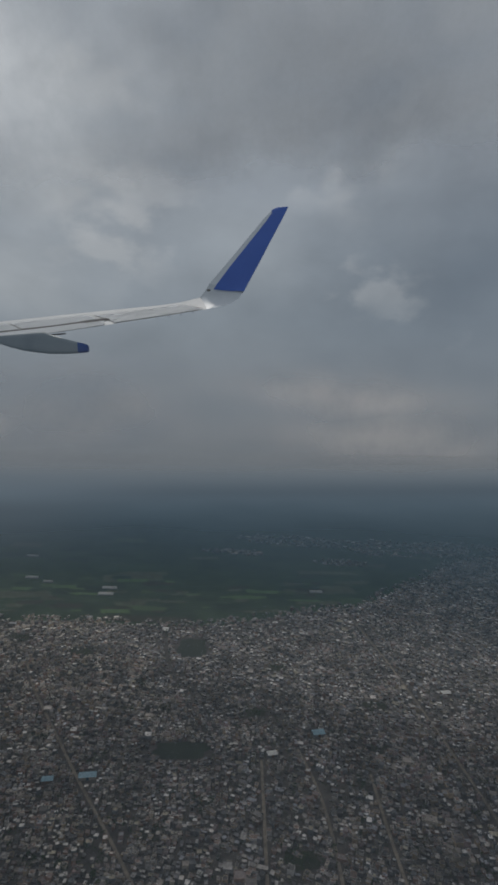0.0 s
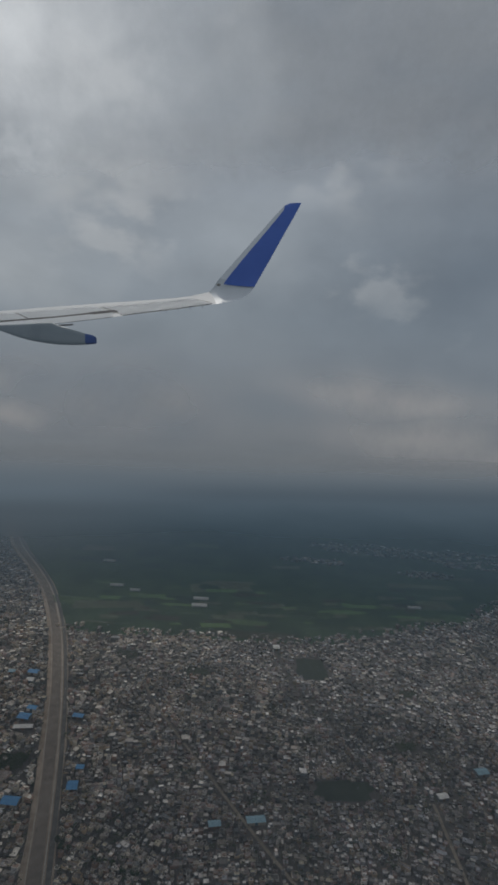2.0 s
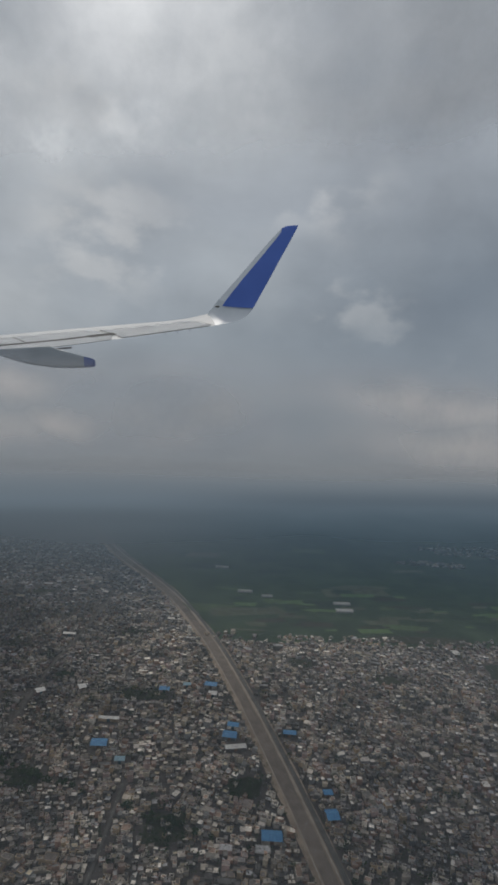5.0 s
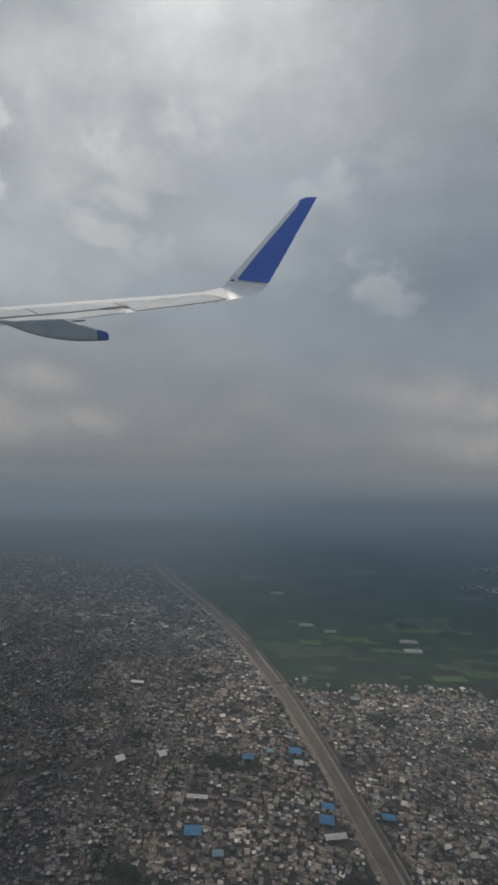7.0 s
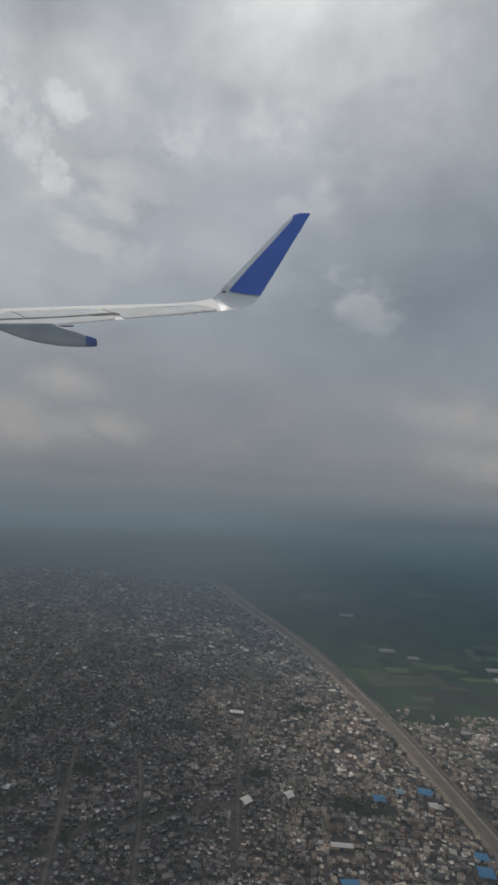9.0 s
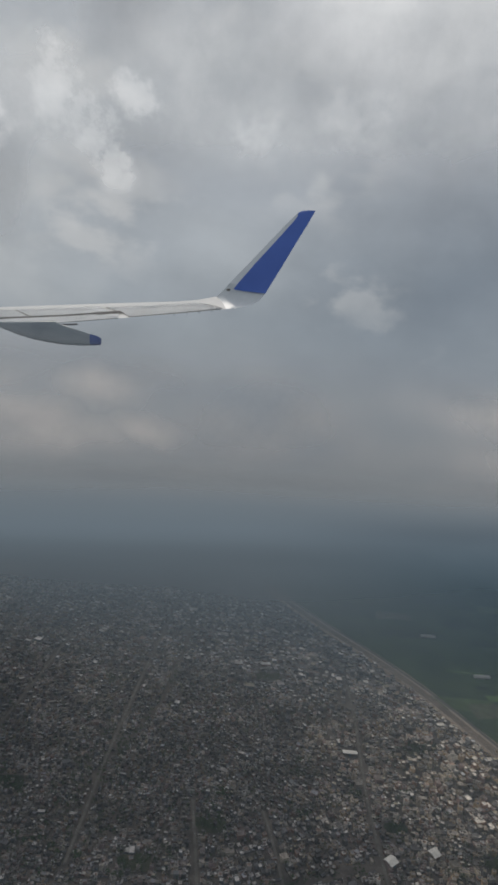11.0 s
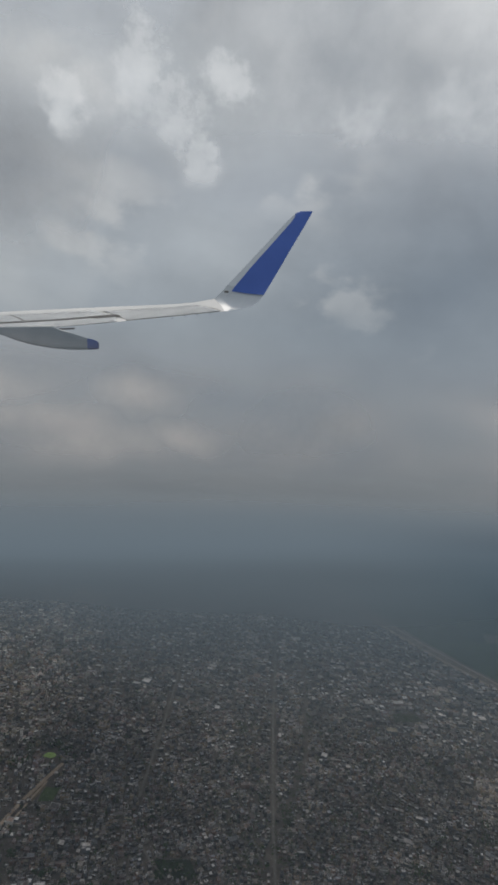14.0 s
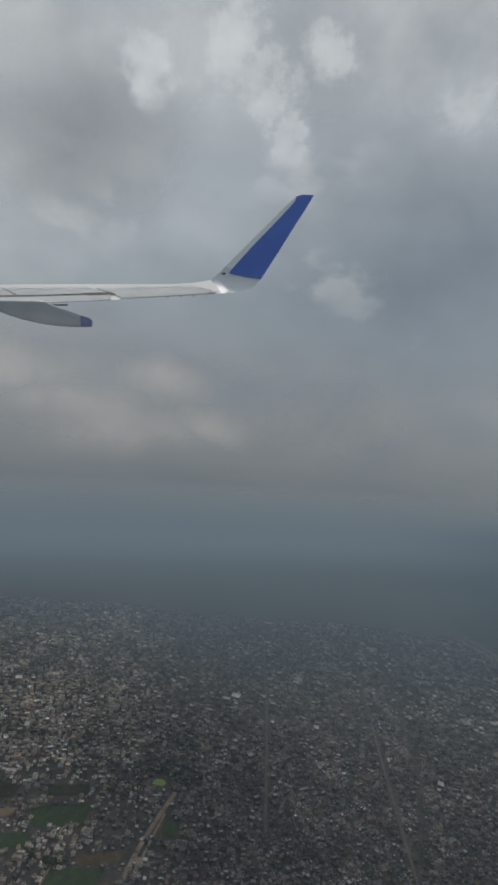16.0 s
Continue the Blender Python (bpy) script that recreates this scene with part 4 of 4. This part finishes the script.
# ---- vehicles on the highway ----
def vehicle(kind):
    ob = new({"car": "car", "truck": "truck", "bus": "bus"}[kind])
    L, W, H = {"car": (1.6, 0.68, 0.34), "truck": (2.8, 0.95, 0.4), "bus": (3.6, 0.98, 1.0)}[kind]
    part("body", box_bm(-L / 2, -W / 2, 0.12, L / 2, W / 2, 0.12 + H, 0.05), M_CAR, ob)
    if kind == "car":
        part("cabin", box_bm(-L * 0.3, -W * 0.44, 0.12 + H, L * 0.22, W * 0.44, 0.12 + H + 0.22, 0.08), M_GLASS, ob)
    elif kind == "truck":
        part("cab", box_bm(L * 0.3, -W * 0.46, 0.12 + H, L * 0.49, W * 0.46, 1.1, 0.06), M_CAR, ob)
        part("load_bed", box_bm(-L * 0.49, -W * 0.48, 0.12 + H, L * 0.26, W * 0.48, 1.25, 0.03), M_CAR, ob)
    else:
        part("windscreen", box_bm(L / 2 - 0.01, -W * 0.42, 0.6, L / 2 + 0.02, W * 0.42, 1.0), M_GLASS, ob)
    for sx in (-0.32, 0.32):
        for sy in (-1, 1):
            bm = bmesh.new()
            bmesh.ops.create_cone(bm, cap_ends=True, segments=10, radius1=0.14, radius2=0.14, depth=0.1, matrix=Matrix.Translation((sx * L, sy * (W / 2 - 0.04), 0.14)) @ Matrix.Rotation(math.pi / 2, 4, "X"))
            part("wheel", bm, M_TYRE, ob, "black rubber wheel")
    return tagged(ob, {"car": "small car driving along the asphalt highway", "truck": "loaded truck on the asphalt highway", "bus": "tall bus on the asphalt highway"}[kind], kind, "traffic on the highway")


def along(line, s):
    for (ax, ay), (bx, by) in zip(line, line[1:]):
        d = math.hypot(bx - ax, by - ay)
        if s < d:
            return ax + (bx - ax) * s / d, ay + (by - ay) * s / d, math.atan2(by - ay, bx - ax)
        s -= d
    return (*line[-1], 0.0)


FLEET = {k: None for k in ("car", "truck", "bus")}
for s, side, kind in [(112, -1.4, "car"), (126, 0.8, "truck"), (141, -1.4, "car"), (158, 0.9, "bus"), (171, -1.4, "truck"), (186, 3.0, "car"), (205, 0.7, "car"), (219, -1.4, "truck"), (236, 0.8, "truck"), (247, 3.0, "bus"),
                      (254, -1.4, "bus"), (268, 0.8, "car"), (290, -1.4, "truck"), (320, 0.6, "car"), (352, -1.4, "bus"),
                      (133, 3.0, "car"), (164, -1.4, "car"), (179, 0.8, "car"), (197, -1.4, "car"), (212, 3.0, "truck"), (229, -1.4, "car"), (242, -1.4, "car"), (261, 0.8, "car"), (276, -1.4, "car"), (304, 0.7, "truck")]:
    x, y, w = along(ROAD, s)
    m = pose(x + side * math.sin(w), y - side * math.cos(w), 0.12, 0, 0, math.degrees(w) + (180 if side < 0 else 0))
    if FLEET[kind] is None:
        FLEET[kind] = vehicle(kind)
        FLEET[kind].matrix_basis = m
    else:
        copy_thing(FLEET[kind], m)

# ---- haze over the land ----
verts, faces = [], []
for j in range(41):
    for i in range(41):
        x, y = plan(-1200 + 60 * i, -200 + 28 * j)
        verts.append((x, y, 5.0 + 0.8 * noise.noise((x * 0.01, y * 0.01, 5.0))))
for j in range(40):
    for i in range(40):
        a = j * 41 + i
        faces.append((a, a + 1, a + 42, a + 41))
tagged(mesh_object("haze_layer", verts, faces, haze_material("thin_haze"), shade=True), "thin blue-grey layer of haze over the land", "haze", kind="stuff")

# ---- clouds ----
def cloud_sheet(name, place, us, zs, mat, label, keep):
    """A wavy sheet of cloud over a grid of u and z, where keep(u, z) says that there is any."""
    index, verts, faces = {}, [], []

    def corner(i, j):
        if (i, j) not in index:
            index[i, j] = len(verts)
            verts.append(place(us[i], zs[j]))
        return index[i, j]

    for i in range(len(us) - 1):
        for j in range(len(zs) - 1):
            if keep((us[i] + us[i + 1]) / 2, (zs[j] + zs[j + 1]) / 2):
                faces.append((corner(i, j), corner(i + 1, j), corner(i + 1, j + 1), corner(i, j + 1)))
    return tagged(mesh_object(name, verts, faces, mat, shade=True), label, "cloud", kind="stuff")


def overhead(u, z):
    wave = noise.noise((u * 0.02, z * 0.03, 7.0)) * 9 + noise.noise((u * 0.06, z * 0.07, 2.0)) * 3
    return (u, 450 - 0.6 * (z - 200) + wave, z)


def beyond(u, z):
    x, y = plan(u, 800 + 14 * noise.noise((u * 0.01, z * 0.02, 4.0)))
    return (x, y, z)


def is_cloud(u, z):
    return z > cloud_floor(u) - 4 or any(abs(u - cx) < w * 2 and abs(z - cz) < h * 2.3 for cx, cz, w, h in CLOUD_HEADS)


M_CLOUD = cloud_material("broken_cloud", [(DARK_CLOUDS, 0.85, 0.24, 0.25), (LIGHT_CLOUDS, 0.58, 0.66, 0.35), (CLOUD_HEADS, 0.55, 0.84, 0.9), (GLARE, 1.0, 1.0, 0.12)], (0.25, 0.5, 1.0), fade_overhead, 1.0, 0.0, (0.92, 0.95, 0.98))
M_BANK = cloud_material("far_cloud_bank", [(DIM_BANKS, 0.45, 0.25, 0.25), (WARM_BANKS, 0.55, 0.60, 0.3)], (0.09, 0.5, 0.16), fade_bank, 0.3, EDGE_TURN, (1.0, 0.90, 0.83))
cloud_sheet("cloud_deck", overhead, [-640 + 6 * i for i in range(164)], [150 + 6 * j for j in range(42)], M_CLOUD, "broken grey rain cloud with bright ragged heads", is_cloud)
cloud_sheet("cloud_bank", beyond, [-700 + 16 * i for i in range(100)], [-150 + 10 * j for j in range(32)], M_BANK, "far bank of warm grey cloud beyond the land", lambda u, z: True)

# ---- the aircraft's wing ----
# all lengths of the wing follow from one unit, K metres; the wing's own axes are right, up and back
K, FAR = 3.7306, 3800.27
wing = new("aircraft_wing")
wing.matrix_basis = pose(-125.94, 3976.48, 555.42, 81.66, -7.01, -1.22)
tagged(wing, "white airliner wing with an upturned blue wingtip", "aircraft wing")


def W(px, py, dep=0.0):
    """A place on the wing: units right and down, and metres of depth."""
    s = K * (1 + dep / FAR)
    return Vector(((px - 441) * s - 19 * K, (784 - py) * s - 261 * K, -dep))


def lerp_rows(rows, x):
    for a, b in zip(rows, rows[1:]):
        if x <= b[0]:
            k = (x - a[0]) / (b[0] - a[0])
            return [p + (q - p) * k for p, q in zip(a, b)]
    return list(rows[-1])


# along the span: station, leading edge height, trailing edge height, chord
SPAN = [(-260, 555, 595, 640), (-140, 551, 588, 600), (0, 547, 579, 540), (98, 543.5, 575, 500), (147, 542, 571.5, 480), (216, 540, 566, 450), (314, 537.5, 558, 410), (352, 535, 554.5, 390), (392, 529, 551, 330)]


def skin(x, v, lift=0.0):
    """The upper skin at station x, v from trailing (0) to leading edge (1)."""
    _, yl, yt, c = lerp_rows(SPAN, x)
    bulge = 3.2 * math.sin(math.pi * v ** 0.8)
    return W(x - 16 * v * max(0, (x - 250) / 142), yt + (yl - yt) * v - bulge, c * v) + Vector((0, lift, lift * 0.6))


VV = (0, 0.15, 0.3, 0.45, 0.6, 0.75, 0.88, 0.96, 1.0)
stations = [-260, -200, -140, -70, 0, 50, 98, 147, 180, 216, 265, 314, 335, 352, 372, 392]
bm = bmesh.new()
rings = []
for x in stations:
    up = [skin(x, v) for v in VV]
    _, yl, yt, c = lerp_rows(SPAN, x)
    low = [W(x - 16 * v * max(0, (x - 250) / 142), yt + (yl - yt) * v * 0.8 + 4 * v * (1 - v) + 0.4, c * v) for v in (0.85, 0.5, 0.2)]
    rings.append([bm.verts.new(p) for p in up + low])
# the turn-up and the winglet: leading edge, trailing edge, depth of the leading edge, thickness
TURN_UP = [((384, 522), (420, 547.5), 240, 5), ((389, 517), (438, 543), 170, 4.5), ((393, 512), (450, 536.5), 120, 4), ((399, 505), (461, 524), 90, 3.6)]
WINGLET = TURN_UP[-1:] + [((431, 472), (488, 480.5), 80, 3), ((466, 435.5), (513, 439), 70, 2.4), ((501, 399), (535, 403.5), 50, 1.8), ((512, 388.5), (542, 391.5), 44, 1.5), ((519, 382), (546, 385), 40, 1.3), ((528, 378.5), (549.5, 378.5), 34, 1.1)]


def crease(rings):
    """Keep the trailing and leading edges sharp."""
    for p, q in zip(rings, rings[1:]):
        for i in (0, 8):
            e = bm.edges.get((p[i], q[i]))
            if e:
                e.smooth = False


def winglet_point(row, v, face):
    (lx, ly), (tx, ty), dep, th = row
    p = W(tx + (lx - tx) * v, ty + (ly - ty) * v, dep * v)
    return p + Vector((0, 0, face * th * K * 0.8 * math.sin(math.pi * min(1, v * 0.94 + 0.03)) ** 0.7))


def tip_ring(row):
    return [bm.verts.new(winglet_point(row, v, 1)) for v in VV] + [bm.verts.new(winglet_point(row, v, -1)) for v in (0.85, 0.5, 0.2)]


def bridge(rings):
    for p, q in zip(rings, rings[1:]):
        for i in range(len(p)):
            j = (i + 1) % len(p)
            bm.faces.new((p[i], q[i], q[j], p[j]))
    crease(rings)


bridge(rings)
bm.faces.new(rings[0])
root = [v.co.copy() for v in rings[-1]]
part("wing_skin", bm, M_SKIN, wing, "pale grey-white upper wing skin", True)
bm = bmesh.new()
bridge([[bm.verts.new(co) for co in root]] + [tip_ring(row) for row in TURN_UP])
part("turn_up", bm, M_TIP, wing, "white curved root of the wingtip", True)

bm = bmesh.new()
rings = [tip_ring(row) for row in WINGLET]
bridge(rings)
bm.faces.new(rings[-1])
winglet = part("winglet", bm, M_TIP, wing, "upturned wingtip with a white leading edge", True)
# the blue paint field stands a finger proud of the winglet, and wraps its top
bm = bmesh.new()
rows = [[bm.verts.new(winglet_point(TURN_UP[3], 0.78 * k / 6, 1).lerp(winglet_point(TURN_UP[2], 0.78 * k / 6, 1), k / 6) + Vector((0, 0, 9.0))) for k in range(7)]]
for row, hi in zip(WINGLET, (0.80, 0.81, 0.78, 0.76, 0.80, 0.99, 0.99)):
    rows.append([bm.verts.new(winglet_point(row, hi * k / 6, 1) + Vector((0, 0, 5.0))) for k in range(7)])
for p, q in zip(rows, rows[1:]):
    for i in range(6):
        bm.faces.new((p[i], p[i + 1], q[i + 1], q[i]))
part("blue_panel", bm, M_NAVY, winglet, "deep blue painted field", True)
bm = bmesh.new()
rows = []
for row in WINGLET[1:]:
    rows.append([bm.verts.new(winglet_point(row, v, s) + Vector((0, 0, s * 0.5))) for v, s in ((0.0, 1), (0.0, -1))])
for p, q in zip(rows, rows[1:]):
    bm.faces.new((p[0], p[1], q[1], q[0]))
bmesh.ops.solidify(bm, geom=bm.faces[:], thickness=1.6)
part("trailing_edge_strip", bm, M_TIP, winglet, "thin white trailing edge")


def panel(name, x0, x1, v0, v1, mat, parent, lift, label="", n=14, slope=0.0):
    bm = bmesh.new()
    rows = []
    for i in range(n + 1):
        x = x0 + (x1 - x0) * i / n
        rows.append([bm.verts.new(skin(x + slope * k / 4, v0 + (v1 - v0) * k / 4, lift)) for k in range(5)])
    for p, q in zip(rows, rows[1:]):
        for k in range(4):
            bm.faces.new((p[k], p[k + 1], q[k + 1], q[k]))
    bmesh.ops.solidify(bm, geom=bm.faces[:], thickness=1.0)
    return part(name, bm, mat, parent, label)


aileron = panel("aileron", 222, 384, 0.02, 0.60, M_PANEL, wing, 3.6, "pale grey aileron", slope=-38)
panel("gap_seal", 220.5, 386, 0.04, 0.635, M_SEAM, aileron, 2.2, "dark gap round the aileron", slope=-40)
flap = panel("flap", -250, 203, 0.0, 0.24, M_PANEL, wing, 3.6, "pale grey flap")
panel("gap_seal", -250, 205, 0.23, 0.29, M_SEAM, flap, 2.4, "dark gap ahead of the flap")
for x0, x1 in ((-250, -112), (-108, 42), (47, 190)):
    spoiler = panel("spoiler", x0, x1, 0.32, 0.74, M_PANEL, wing, 3.6, "pale grey spoiler panel", slope=-24)
    panel("gap_seal", x0 - 0.8, x1 + 0.8, 0.30, 0.75, M_SEAM, spoiler, 2.0, "dark gap round the spoiler", slope=-24)
panel("flap_slot", 166, 214, 0.20, 0.34, M_SEAM, wing, 4.4, "dark slot at the end of the flap", slope=-10)

# the flap track fairing under the wing, with its blue tail
OUTLINE = [(-60, 566, 569), (-20, 571, 577), (0, 573.5, 585), (25, 573.5, 595), (49, 573, 602.5), (75, 572.5, 608), (93, 572.5, 611), (108, 579.5, 612.6), (132, 588, 614), (154, 595.5, 614)]
TAIL = [(154, 595.5, 614), (164, 598, 613.8), (169, 600, 613.4), (171.2, 602, 612.6)]


def spindle(rows, fat, dep):
    """A slab-sided pod between upper and lower outlines."""
    bm = bmesh.new()
    rings = []
    for x, t, b in rows:
        ring = []
        for i in range(16):
            w = 2 * math.pi * (i + 0.5) / 16
            c, s = math.cos(w), math.sin(w)
            c, s = math.copysign(abs(c) ** 0.3, c), math.copysign(abs(s) ** 0.55, s)
            p = W(x, (t + b) / 2 - (b - t) / 2 * s, dep)
            ring.append(bm.verts.new(p + Vector((0, 0, fat * K * c * min(1.0, (b - t) / 20)))))
        rings.append(ring)
    for p, q in zip(rings, rings[1:]):
        for i in range(16):
            bm.faces.new((p[i], q[i], q[(i + 1) % 16], p[(i + 1) % 16]))
    bm.faces.new(rings[0])
    bm.faces.new(rings[-1])
    return bm


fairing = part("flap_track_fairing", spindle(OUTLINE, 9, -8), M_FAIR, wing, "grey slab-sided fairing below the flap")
part("fairing_tail", spindle(TAIL, 9, -8), M_TAIL, fairing, "blue painted tail")
# solid dark bar standing in for the dark slot under the flap end
bm = bmesh.new()
bmesh.ops.create_cube(bm, size=1.0, matrix=Matrix.Translation(W(117, 577.6, -10)) @ Matrix.Rotation(0.03, 4, "Z") @ Matrix.Diagonal((27 * K, 2.6 * K, 3 * K, 1)))
bmesh.ops.bevel(bm, geom=bm.edges[:], offset=2.0, segments=1, affect="EDGES")
part("flap_hinge", bm, M_SEAM, wing, "dark bar in place of the slot under the flap")
bm = bmesh.new()
bmesh.ops.create_uvsphere(bm, u_segments=10, v_segments=6, radius=1.0, matrix=Matrix.Translation(W(396.5, 517, 60)) @ Matrix.Diagonal((4.2 * K, 2.2 * K, 3 * K, 1)))
part("navigation_light", bm, M_LENS, wing, "small glass lamp at the wingtip", True)

# static dischargers along the trailing edges
for place, way in [(skin(300, 0.0), (0.35, -1, 0.4)), (skin(322, 0.0), (0.35, -1, 0.4)), (skin(344, 0.0), (0.35, -1, 0.4)), (skin(366, 0.0), (0.35, -1, 0.4))]:
    bm = bmesh.new()
    m = Matrix.Translation(place) @ Vector(way).to_track_quat("Z", "Y").to_matrix().to_4x4() @ Matrix.Translation((0, 0, 2.0 * K))
    bmesh.ops.create_cone(bm, cap_ends=True, segments=6, radius1=0.8 * K, radius2=0.3 * K, depth=4.4 * K, matrix=m)
    part("static_discharger", bm, M_SEAM, wing, "thin grey static discharger")
